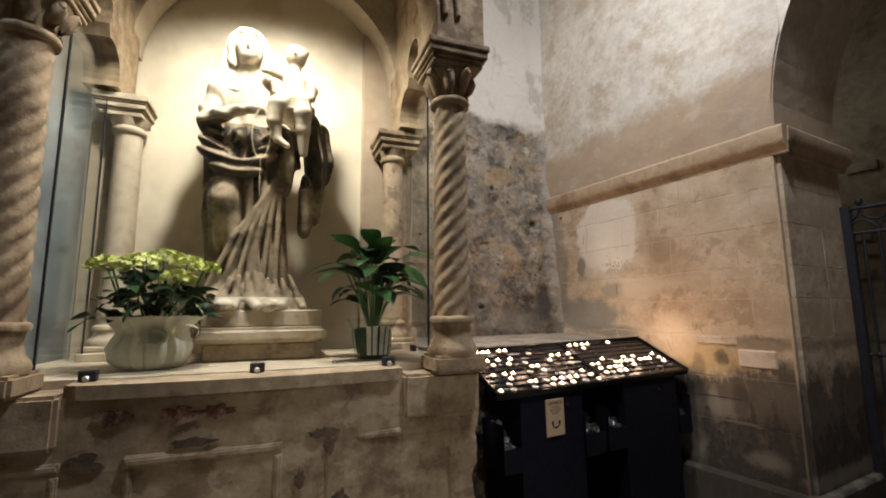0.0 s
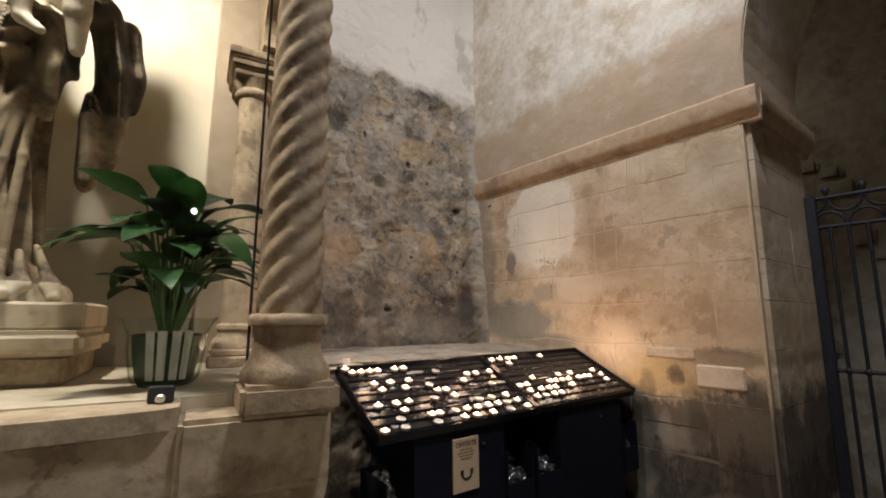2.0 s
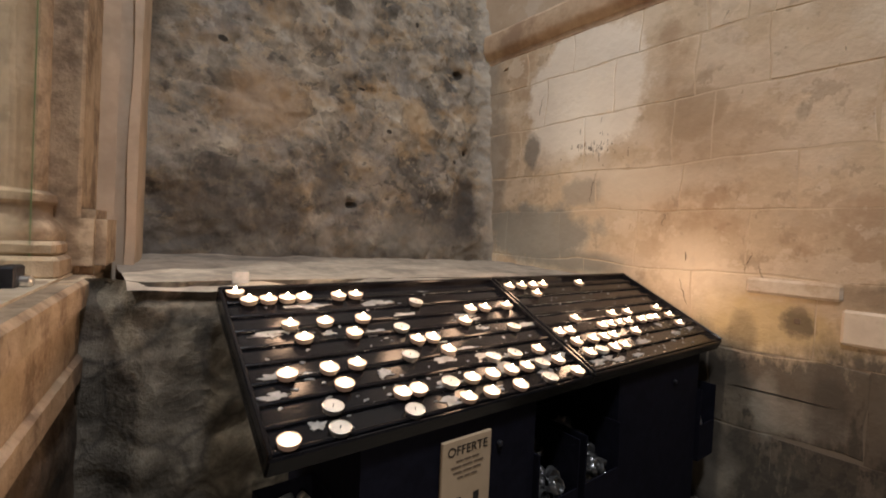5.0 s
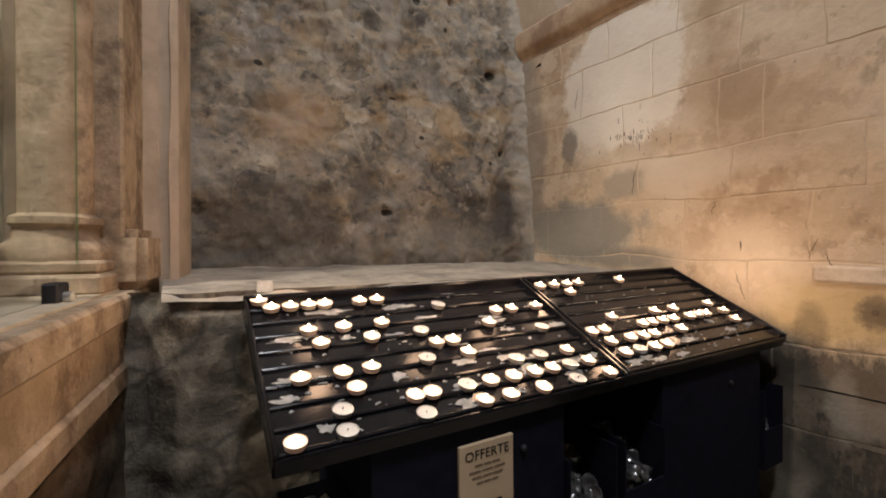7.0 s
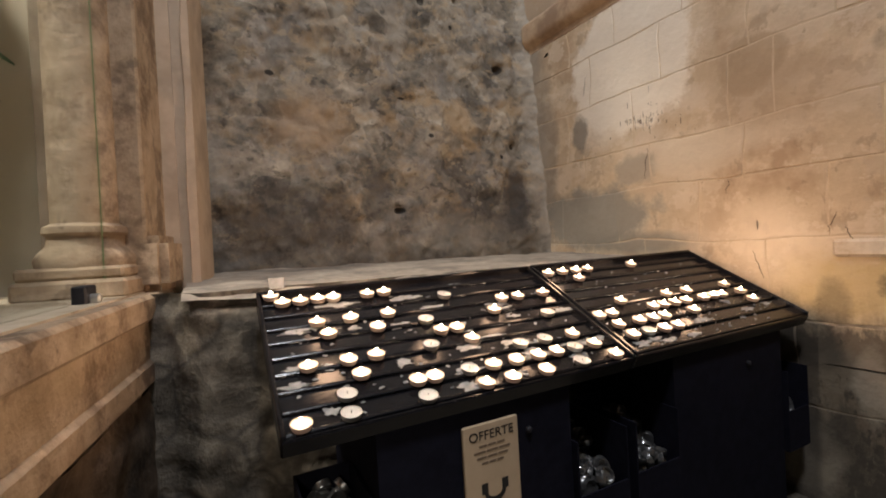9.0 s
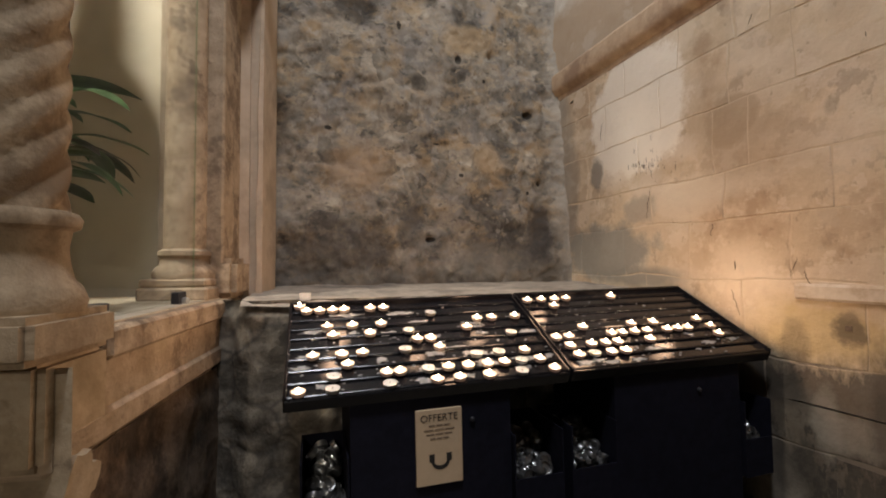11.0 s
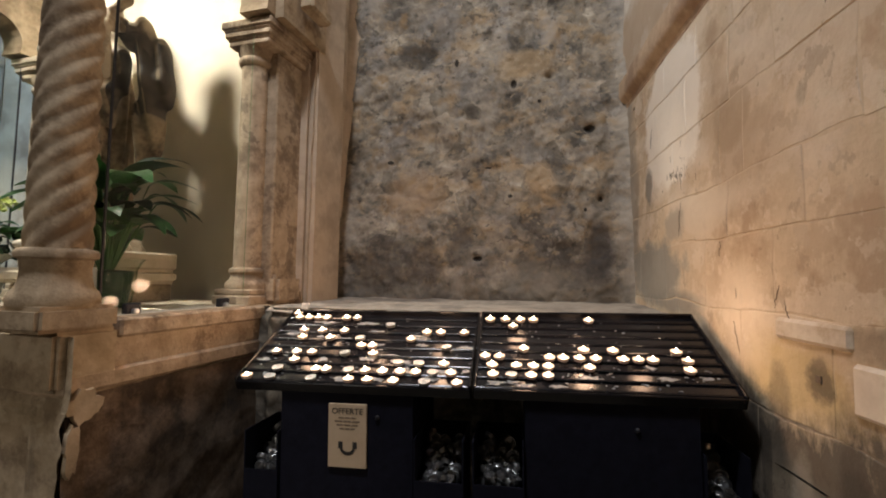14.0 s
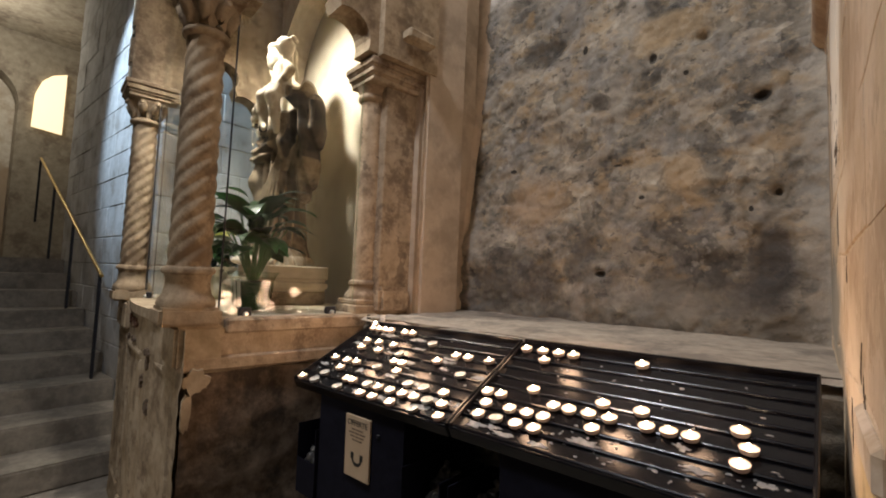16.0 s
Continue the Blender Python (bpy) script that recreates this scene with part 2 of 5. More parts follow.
# darker tone below a ragged line not far over the ledge
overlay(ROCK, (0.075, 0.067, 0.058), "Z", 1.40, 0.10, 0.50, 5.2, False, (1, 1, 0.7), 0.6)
stain_or_shade(ROCK, (0.055, 0.050, 0.046), (2.88, 1.50), (0.075, 0.17), 0.85, fray=0.7)
stain_or_shade(ROCK, (0.05, 0.044, 0.038), (1.80, 2.72), (0.13, 0.10), 0.75)
stain_or_shade(ROCK, (0.07, 0.064, 0.058), (1.72, 1.42), (0.22, 0.16), 0.6)
stain_or_shade(ROCK, (0.07, 0.064, 0.058), (2.10, 1.50), (0.08, 0.12), 0.65)
stain_or_shade(ROCK, (0.07, 0.064, 0.058), (2.72, 1.36), (0.20, 0.08), 0.6)
stain_or_shade(ROCK, (0.42, 0.29, 0.16), (2.55, 1.90), (0.09, 0.10), 0.6)
stain_or_shade(ROCK, (0.42, 0.30, 0.19), (1.82, 1.82), (0.17, 0.15), 0.55, fray=0.9)
stain_or_shade(ROCK, (0.42, 0.30, 0.17), (2.45, 2.62), (0.16, 0.10), 0.55)
stain_or_shade(ROCK, (0.36, 0.32, 0.255), (2.50, 1.32), (0.26, 0.10), 0.3)
# small holes in the rock: the shade inside them is painted near black
for x, z, a, b in ((2.835, 2.207, 0.035, 0.022), (2.194, 1.437, 0.03, 0.016), (2.89, 1.786, 0.012, 0.016), (2.40, 2.50, 0.02, 0.03), (2.55, 2.38, 0.012, 0.012), (2.25, 1.98, 0.022, 0.006), (2.38, 1.80, 0.014, 0.010), (1.66, 2.02, 0.02, 0.012), (2.05, 2.66, 0.012, 0.03), (2.80, 1.72, 0.010, 0.014)):
    stain_or_shade(ROCK, (0.018, 0.016, 0.014), (x, z), (a, b), 0.9, fray=1.0, soft=0.3)
overlay(ROCK, (0.40, 0.36, 0.30), "X", 2.99, 0.06, 0.13, 6.0, True, (1, 1, 1), 0.75)
overlay(ROCK, (0.62, 0.57, 0.50), "Z", 3.16, 0.05, 0.16, 5.0, True)
flakes(ROCK, (0.30, 0.26, 0.21), 3.4, 0.57, 0.63, 0.5, (1, 1, 0.6), 5.5)
LEDGE = material("ledge_mortar", (0.26, 0.22, 0.18), (0.40, 0.34, 0.27), (0.20, 0.17, 0.14), 18, 4, 0.9, 0.4)
RUBBLE = rubble_rock("rubble", ((0.035, 0.031, 0.026), (0.09, 0.077, 0.060), (0.15, 0.128, 0.100), (0.23, 0.198, 0.152), (0.36, 0.315, 0.245)), 7, 9, 0.6)
veins(RUBBLE, (0.05, 0.045, 0.04), 7, 0.08)
ASHLAR = material("ashlar", (0.53, 0.41, 0.275), (0.65, 0.52, 0.365), (0.46, 0.335, 0.22), 13, 3.4, 0.9, 0.6, 0.5, tone=(0.93, 1.06))
flakes(ASHLAR, (0.64, 0.53, 0.395), 3.6, 0.53, 0.56, 0.55, (1, 0.8, 1.2), 2.2)
flakes(ASHLAR, (0.42, 0.31, 0.205), 5.2, 0.57, 0.60, 0.5, (1, 1, 1.1), 8.4)
flakes(ASHLAR, (0.33, 0.24, 0.16), 13, 0.64, 0.68, 0.55, (1, 1.2, 0.8), 1.4)
flakes(ASHLAR, (0.68, 0.57, 0.435), 7.5, 0.57, 0.60, 0.5, (1, 1, 1), 11.2)
flakes(ASHLAR, (0.36, 0.27, 0.185), 9.0, 0.61, 0.64, 0.55, (1, 1.1, 0.8), 13.7)
flakes(ASHLAR, (0.30, 0.22, 0.145), 24, 0.64, 0.68, 0.5, (1, 1, 1), 17.3)
flakes(ASHLAR, (0.68, 0.57, 0.43), 19, 0.62, 0.66, 0.4, (1, 1, 1), 21.1)
flakes(ASHLAR, (0.50, 0.40, 0.29), 11, 0.62, 0.65, 0.5, (1, 1, 1), 4.2)
# lower wall: mottled soot, with the rack's shade put into the colour too
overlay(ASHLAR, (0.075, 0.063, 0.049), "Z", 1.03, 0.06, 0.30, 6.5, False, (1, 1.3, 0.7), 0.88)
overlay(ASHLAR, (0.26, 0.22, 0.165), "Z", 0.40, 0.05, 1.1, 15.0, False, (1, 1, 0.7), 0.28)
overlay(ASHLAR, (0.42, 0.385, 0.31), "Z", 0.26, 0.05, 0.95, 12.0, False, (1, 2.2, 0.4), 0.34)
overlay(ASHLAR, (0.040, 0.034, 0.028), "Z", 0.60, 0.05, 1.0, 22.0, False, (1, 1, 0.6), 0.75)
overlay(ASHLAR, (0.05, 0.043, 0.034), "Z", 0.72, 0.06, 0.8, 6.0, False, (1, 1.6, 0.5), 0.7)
stain_or_shade(ASHLAR, (0.70, 0.60, 0.46), (2.42, 1.60), (0.34, 0.06), 0.7, True, 1.0)
stain_or_shade(ASHLAR, (0.44, 0.33, 0.22), (2.33, 1.92), (0.13, 0.17), 0.5, True, 0.9)
stain_or_shade(ASHLAR, (0.24, 0.21, 0.17), (3.24, 1.70), (0.08, 0.40), 0.6, True, 1.6)
stain_or_shade(ASHLAR, (0.52, 0.38, 0.18), (1.98, 1.10), (0.22, 0.10), 0.75, True, 1.2)
stain_or_shade(ASHLAR, (0.10, 0.08, 0.06), (1.62, 1.20), (0.20, 0.045), 0.8, True, 1.8)
stain_or_shade(ASHLAR, (0.07, 0.055, 0.042), (1.875, 1.105), (0.040, 0.045), 0.7, True, 2.6, 0.5)
stain_or_shade(ASHLAR, (0.10, 0.08, 0.06), (1.52, 1.05), (0.07, 0.08), 0.7, True, 1.6)
stain_or_shade(ASHLAR, (0.30, 0.23, 0.16), (1.90, 1.78), (0.02, 0.03), 0.5, True, 0.8)
sr = random.Random(77)
for k in range(34):
    tone = ((0.72, 0.60, 0.45), (0.45, 0.34, 0.23), (0.64, 0.54, 0.42), (0.50, 0.37, 0.24))[k % 4]
    stain_or_shade(ASHLAR, tone, (sr.uniform(1.45, 2.9), sr.uniform(1.15, 2.28)), (sr.uniform(0.06, 0.22), sr.uniform(0.03, 0.13)), sr.uniform(0.35, 0.6), True, 1.1)
for k in range(14):
    tone = ((0.28, 0.245, 0.195), (0.05, 0.042, 0.034))[k % 2]
    stain_or_shade(ASHLAR, tone, (sr.uniform(1.4, 2.4), sr.uniform(0.45, 1.02)), (sr.uniform(0.03, 0.12), sr.uniform(0.05, 0.16)), sr.uniform(0.4, 0.7), True, 2.0)
# pale round patch of plaster, the grey mortar at the corner and its low strip
overlay(ASHLAR, (0.27, 0.24, 0.195), "Y", 3.27, 0.06, 0.12, 6.0, True, (1, 1, 1), 0.8)
stain_or_shade(ASHLAR, (0.84, 0.765, 0.65), (2.72, 2.02), (0.325, 0.32), 0.75, True, 0.7, 0.12)
stain_or_shade(ASHLAR, (0.80, 0.72, 0.60), (2.84, 1.82), (0.20, 0.14), 0.5, True, 1.2, 0.4)
stain_or_shade(ASHLAR, (0.24, 0.225, 0.19), (2.98, 1.36), (0.36, 0.14), 0.85, True, 1.3, 0.35)
stain_or_shade(ASHLAR, (0.25, 0.23, 0.19), (2.72, 1.24), (0.26, 0.05), 0.8, True, 0.8)
stain_or_shade(ASHLAR, (0.17, 0.15, 0.125), (3.00, 1.78), (0.05, 0.08), 0.75, True, 2.0, 0.4)
stain_or_shade(ASHLAR, (0.33, 0.285, 0.225), (2.70, 1.56), (0.11, 0.07), 0.65, True, 1.8, 0.35)
stain_or_shade(ASHLAR, (0.40, 0.295, 0.19), (2.23, 1.84), (0.11, 0.10), 0.65, True, 1.2, 0.2)
stain_or_shade(ASHLAR, (0.66, 0.55, 0.41), (2.42, 1.56), (0.19, 0.075), 0.6, True, 0.5, 0.2)
MORTAR = material("joint_mortar", (0.50, 0.39, 0.265), (0.60, 0.475, 0.335), None, 20)
# joints get the same low soot and painted rack shade
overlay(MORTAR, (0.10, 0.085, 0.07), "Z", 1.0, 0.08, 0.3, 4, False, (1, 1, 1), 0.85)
overlay(MORTAR, (0.27, 0.24, 0.195), "Y", 3.27, 0.06, 0.12, 6.0, True, (1, 1, 1), 0.8)
stain_or_shade(MORTAR, (0.24, 0.225, 0.19), (2.98, 1.36), (0.36, 0.14), 0.85, True, 1.3, 0.35)
CORNICE = material("cornice_stone", (0.46, 0.33, 0.22), (0.58, 0.44, 0.30), (0.36, 0.25, 0.17), 20, 3, 0.9, 0.4)
WHITEWASH = material("whitewash", (0.60, 0.53, 0.43), (0.74, 0.69, 0.60), (0.52, 0.43, 0.32), 14, 3.2, 0.92, 0.5, 0.5)
PALE = material("pale_patch", (0.62, 0.52, 0.40), (0.74, 0.64, 0.51), (0.50, 0.39, 0.27), 10, 5, rough=0.92)
overlay(WHITEWASH, (0.45, 0.335, 0.225), "Z", 2.86, 0.05, 0.17, 3.4, False, (1, 1, 0.8), 0.85)
flakes(WHITEWASH, (0.44, 0.34, 0.24), 5.0, 0.56, 0.68, 0.32, (1, 1, 1.6), 6.3)
flakes(WHITEWASH, (0.72, 0.68, 0.60), 6.0, 0.56, 0.64, 0.22, (1, 1, 1.2), 9.1)
PLASTER = material("plaster", (0.42, 0.33, 0.24), (0.50, 0.40, 0.30), (0.34, 0.27, 0.20), 9, 2.5, 0.92, 0.25)
NICHE = material("niche_plaster", (0.66, 0.59, 0.45), (0.74, 0.67, 0.53), (0.60, 0.52, 0.40), 5, 2.2, 0.9, 0.12)
STONE = material("shrine_stone", (0.30, 0.23, 0.145), (0.46, 0.36, 0.245), (0.21, 0.155, 0.10), 14, 4.6, 0.88, 0.55, 0.5)
COLUMN = material("column_stone", (0.27, 0.197, 0.122), (0.40, 0.305, 0.20), (0.175, 0.122, 0.075), 22, 6, 0.87, 0.6, 0.52)
flakes(STONE, (0.50, 0.41, 0.29), 5.0, 0.54, 0.57, 0.55, (1, 1, 1.3), 2.7)
flakes(STONE, (0.17, 0.12, 0.08), 6.5, 0.60, 0.635, 0.55, (1, 1, 1.5), 5.9)
flakes(COLUMN, (0.24, 0.175, 0.115), 9.0, 0.58, 0.66, 0.5, (1, 1, 0.6), 1.9)
LIGHTSTONE = material("pale_stone", (0.44, 0.37, 0.27), (0.56, 0.48, 0.365), (0.34, 0.265, 0.185), 20, 5, 0.85, 0.35, 0.4)
WORN = material("worn_stone", (0.29, 0.215, 0.14), (0.45, 0.345, 0.24), (0.19, 0.135, 0.09), 16, 6.5, 0.9, 0.7, 0.52, dist=0.015)
flakes(WORN, (0.46, 0.36, 0.24), 7.0, 0.58, 0.62, 0.35, (1, 1, 1.3), 3.3)
flakes(WORN, (0.12, 0.085, 0.06), 9.0, 0.60, 0.64, 0.6, (1, 1, 0.8), 7.1)
OLDRED = material("red_paint_trace", (0.085, 0.030, 0.022), (0.16, 0.075, 0.052), (0.35, 0.26, 0.17), 40, 14, 0.9, 0.4)
BROWN = material("stripped_core", (0.085, 0.060, 0.042), (0.20, 0.145, 0.10), (0.055, 0.042, 0.032), 18, 5, 0.95, 0.8)
SKIN = material("statue_marble", (0.54, 0.47, 0.36), (0.66, 0.59, 0.47), (0.42, 0.33, 0.23), 18, 8, 0.7, 0.15, 0.4)
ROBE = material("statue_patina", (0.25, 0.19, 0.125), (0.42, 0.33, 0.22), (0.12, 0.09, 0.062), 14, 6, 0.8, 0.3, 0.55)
# dark mantle tone with the shade of its folds put in
SHADEROBE = material("statue_shaded_dark_cloth", (0.05, 0.043, 0.037), (0.15, 0.125, 0.095), (0.035, 0.03, 0.028), 12, 8, rough=0.75)
BLACK = material("black_steel", (0.004, 0.004, 0.005), (0.008, 0.008, 0.010), None, 60, rough=0.19, bump=0.06, spec=0.30)
CABINET = material("black_cabinet", (0.006, 0.006, 0.011), (0.010, 0.010, 0.018), None, 40, rough=0.75, bump=0.05, spec=0.12)
IRON = material("wrought_iron", (0.010, 0.010, 0.014), (0.022, 0.021, 0.026), None, 60, rough=0.55, bump=0.2, spec=0.4)
ALU = plain("aluminium_cup", (0.80, 0.77, 0.72), 0.28, 0.9)
# flame light on cups and wax of burning candles is put in as emission
GLOWALU = plain("lit_cup", (0.42, 0.35, 0.29), 0.40, 0.6, 0.07, (1.0, 0.55, 0.36))
WAX = material("wax", (0.50, 0.48, 0.44), (0.60, 0.58, 0.54), None, 40, rough=0.4, bump=0.1)
GLOWWAX = plain("lit_wax", (0.50, 0.38, 0.27), 0.3, 0, 1.0, (1.0, 0.74, 0.52))
FLAME = plain("flame", (1, 0.8, 0.5), 0.5, 0, 40.0, (1.0, 0.76, 0.52))
SPILT = material("old_wax", (0.16, 0.158, 0.155), (0.29, 0.285, 0.28), None, 50, rough=0.45, bump=0.2)
SPENT = plain("spent_cup", (0.34, 0.34, 0.34), 0.28, 0.9)
GLASS = see_through("clear_glass")
FOIL = see_through("cellophane", (0.86, 0.90, 0.86), 0.08, 1.1)
VEIL = material("organza", (0.56, 0.56, 0.46), (0.68, 0.68, 0.58), None, 60, rough=0.6, bump=0.1)
RIBBON = plain("satin_ribbon", (0.80, 0.80, 0.76), 0.35)
LEAF = material("leaf", (0.028, 0.092, 0.026), (0.065, 0.165, 0.045), None, 26, rough=0.34, bump=0.1, spec=0.5)
DARKLEAF = material("dark_leaf", (0.010, 0.030, 0.013), (0.024, 0.058, 0.022), None, 26, rough=0.45, bump=0.1)
STALK = plain("stalk", (0.06, 0.14, 0.04), 0.5)
BLOOM = material("bloom", (0.42, 0.50, 0.08), (0.62, 0.66, 0.26), (0.70, 0.68, 0.38), 60, 20, 0.7, 0.2)
SOIL = plain("soil", (0.03, 0.022, 0.016), 0.95)
PAPER = material("sign_board", (0.50, 0.37, 0.24), (0.56, 0.42, 0.28), None, 20, rough=0.6, bump=0.02)
INK = plain("ink", (0.02, 0.018, 0.016), 0.6)
GREYINK = plain("faded_ink", (0.20, 0.14, 0.09), 0.7)
STEP = material("step_stone", (0.21, 0.18, 0.145), (0.30, 0.26, 0.21), (0.17, 0.145, 0.115), 18, 4, 0.75, 0.25)
BLUEWALL = material("stair_wall", (0.46, 0.45, 0.42), (0.62, 0.60, 0.57), (0.36, 0.33, 0.29), 12, 3, 0.92, 0.6)
FARWALL = material("far_wall", (0.30, 0.26, 0.20), (0.42, 0.37, 0.29), (0.22, 0.18, 0.14), 10, 2.4, 0.95, 0.5)
FLOOR = material("floor_stone", (0.20, 0.17, 0.14), (0.30, 0.26, 0.21), None, 12, rough=0.6)
TIMBER = material("timber", (0.10, 0.035, 0.022), (0.17, 0.07, 0.045), None, 20, rough=0.7)
BRASS = plain("brass", (0.55, 0.38, 0.14), 0.35, 0.9)
BEAD = plain("bead", (0.62, 0.55, 0.38), 0.35)
WINDOWGLOW = plain("lit_window", (1.0, 0.86, 0.6), 0.6, 0, 1.1, (1.0, 0.80, 0.50))


# ---- mesh helpers ----
def part(name, bm, m, parent=None, label="", smooth=0.0):
    me = bpy.data.meshes.new(name)
    bmesh.ops.recalc_face_normals(bm, faces=bm.faces[:])
    bm.to_mesh(me)
    bm.free()
    for one in (m if isinstance(m, (list, tuple)) else [m]):
        me.materials.append(one)
    if smooth:
        me.shade_smooth()
        me.set_sharp_from_angle(angle=radians(smooth))
    ob = new(name, me)
    if parent:
        ob.parent = parent
    return tagged(ob, label)


def thing(name, m, label, category, group=""):
    ob = new(name)
    ob.empty_display_size = 0.05
    ob.matrix_world = m
    return tagged(ob, label, category, group)


def setting(ob, label="", category=""):
    return tagged(ob, label, category, "", "structure")


def add_box(bm, lo, hi, bevel=0.0, m=None, seg=1):
    r = bmesh.ops.create_cube(bm, size=1)
    vs = r["verts"]
    for v in vs:
        v.co = Vector([lo[i] + (v.co[i] + 0.5) * (hi[i] - lo[i]) for i in range(3)])
    if bevel:
        es = list({e for v in vs for e in v.link_edges})
        vs = list({v for f in bmesh.ops.bevel(bm, geom=es, offset=bevel, segments=seg, affect="EDGES", clamp_overlap=True)["faces"] for v in f.verts} | {v for v in vs if v.is_valid})
    if m is not None:
        bmesh.ops.transform(bm, matrix=m, verts=[v for v in vs if v.is_valid])
    return bm


def box(lo, hi, bevel=0.0, m=None, seg=1):
    return add_box(bmesh.new(), lo, hi, bevel, m, seg)


def add_lathe(bm, profile, n=32, m=None, twist=0.0, lobes=0, depth=0.0):
    """Rings of (radius, height); lobes turn round the axis like a rope."""
    rings = []
    z0, z1 = profile[0][1], profile[-1][1]
    for r, z in profile:
        ring = []
        for i in range(n):
            a = 2 * math.pi * i / n
            rr = r
            if lobes:
                rr = r * (1 + depth * (abs(math.sin(lobes * 0.5 * (a + twist * (z - z0) / (z1 - z0)))) - 0.6))
            v = Vector((rr * math.cos(a), rr * math.sin(a), z))
            ring.append(bm.verts.new(m @ v if m is not None else v))
        rings.append(ring)
    for a, b in zip(rings, rings[1:]):
        for i in range(n):
            bm.faces.new((a[i], a[(i + 1) % n], b[(i + 1) % n], b[i]))
    bm.faces.new(rings[0][::-1])
    bm.faces.new(rings[-1])
    return bm


def lathe(profile, n=32, m=None, **k):
    return add_lathe(bmesh.new(), profile, n, m, **k)


def add_tube(bm, path, radii, n=8, flat=1.0):
    path = [Vector(p) for p in path]
    rings = []
    for i, p in enumerate(path):
        t = (path[min(i + 1, len(path) - 1)] - path[max(i - 1, 0)]).normalized()
        u = t.cross(Vector((0, 0, 1)) if abs(t.z) < 0.95 else Vector((1, 0, 0))).normalized()
        v = t.cross(u)
        r = radii[i] if isinstance(radii, (list, tuple)) else radii
        rings.append([bm.verts.new(p + u * r * math.cos(2 * math.pi * k / n) + v * r * flat * math.sin(2 * math.pi * k / n)) for k in range(n)])
    for a, b in zip(rings, rings[1:]):
        for k in range(n):
            bm.faces.new((a[k], a[(k + 1) % n], b[(k + 1) % n], b[k]))
    bm.faces.new(rings[0][::-1])
    bm.faces.new(rings[-1])
    return bm


def add_ball(bm, centre, size, m=None, sub=2):
    vs = bmesh.ops.create_icosphere(bm, subdivisions=sub, radius=1)["verts"]
    for v in vs:
        q = Vector((v.co.x * size[0], v.co.y * size[1], v.co.z * size[2]))
        v.co = (m @ q if m is not None else q) + Vector(centre)
    return bm


def slab_from(outline, place, thick):
    """A flat outline, (a, b) pairs, put into space by place(a, b, depth) and given a thickness."""
    bm = bmesh.new()
    front = [bm.verts.new(place(a, b, 0)) for a, b in outline]
    back = [bm.verts.new(place(a, b, thick)) for a, b in outline]
    n = len(outline)
    f1, f2 = bm.faces.new(front), bm.faces.new(back[::-1])
    for i in range(n):
        bm.faces.new((front[i], back[i], back[(i + 1) % n], front[(i + 1) % n]))
    bmesh.ops.triangulate(bm, faces=[f1, f2])
    return bm


def arch_panel(inner, centre, rect, place, thick):
    """A rectangular panel (left, right, bottom, top) round an arched opening that is open below."""
    left, right, bottom, top = rect
    cx, cz = centre

    def rim(p):
        dx, dz = p[0] - cx, p[1] - cz
        if dz <= 0.0:
            return (right if dx > 0 else left, max(p[1], bottom))
        k = min(((right - cx) / dx if dx > 1e-6 else 1e9), ((left - cx) / dx if dx < -1e-6 else 1e9), (top - cz) / dz)
        return (cx + dx * k, cz + dz * k)

    pts = []
    corners = [math.atan2(top - cz, right - cx), math.atan2(top - cz, left - cx)]
    for p, q in zip(inner, inner[1:]):
        pts.append((p, rim(p)))
        a, b = math.atan2(p[1] - cz, p[0] - cx), math.atan2(q[1] - cz, q[0] - cx)
        for c, cp in zip(corners, ((right, top), (left, top))):
            if min(a, b) < c < max(a, b) and abs(a - b) < 1:
                t = (c - a) / (b - a)
                pts.append(((p[0] + (q[0] - p[0]) * t, p[1] + (q[1] - p[1]) * t), cp))
    pts.append((inner[-1], rim(inner[-1])))
    bm = bmesh.new()
    g = [[bm.verts.new(place(*i, 0)), bm.verts.new(place(*o, 0)), bm.verts.new(place(*o, thick)), bm.verts.new(place(*i, thick))] for i, o in pts]
    for a, b in zip(g, g[1:]):
        for k in range(4):
            bm.faces.new((a[k], a[(k + 1) % 4], b[(k + 1) % 4], b[k]))
    bm.faces.new(g[0])
    bm.faces.new(g[-1][::-1])
    return bm


def sheet(nu, nv, place):
    """A grid of nu by nv cells; place(u, v) gives each point, u and v from 0 to 1."""
    bm = bmesh.new()
    g = [[bm.verts.new(place(i / nu, j / nv)) for j in range(nv + 1)] for i in range(nu + 1)]
    for i in range(nu):
        for j in range(nv):
            bm.faces.new((g[i][j], g[i + 1][j], g[i + 1][j + 1], g[i][j + 1]))
    return bm


def rough(p, s, o=0.0):
    return noise.noise(Vector(p) * s + Vector((o, o * 1.7, o * 0.3)))


def fractal(p, s, octaves=5):
    return noise.fractal(Vector(p) * s, 0.75, 2.0, octaves)


# ---- the setting ----
FZ = -0.10
setting(part("floor", box((-3.5, -3.0, FZ - 0.1), (7.5, 4.2, FZ)), FLOOR), "worn grey stone floor", "floor")
setting(part("ceiling", box((-8.2, -3.2, 5.0), (7.7, 4.4, 5.2)), FARWALL), "rough plastered stone ceiling", "ceiling")
setting(part("wall_south", box((-8.2, -3.2, FZ), (7.7, -3.0, 5.0)), FARWALL), "rough plastered stone wall", "wall")
setting(part("wall_west", box((-8.2, -3.0, FZ), (-8.0, 4.4, 5.0)), FARWALL), "rough stone wall of the upper church", "wall")

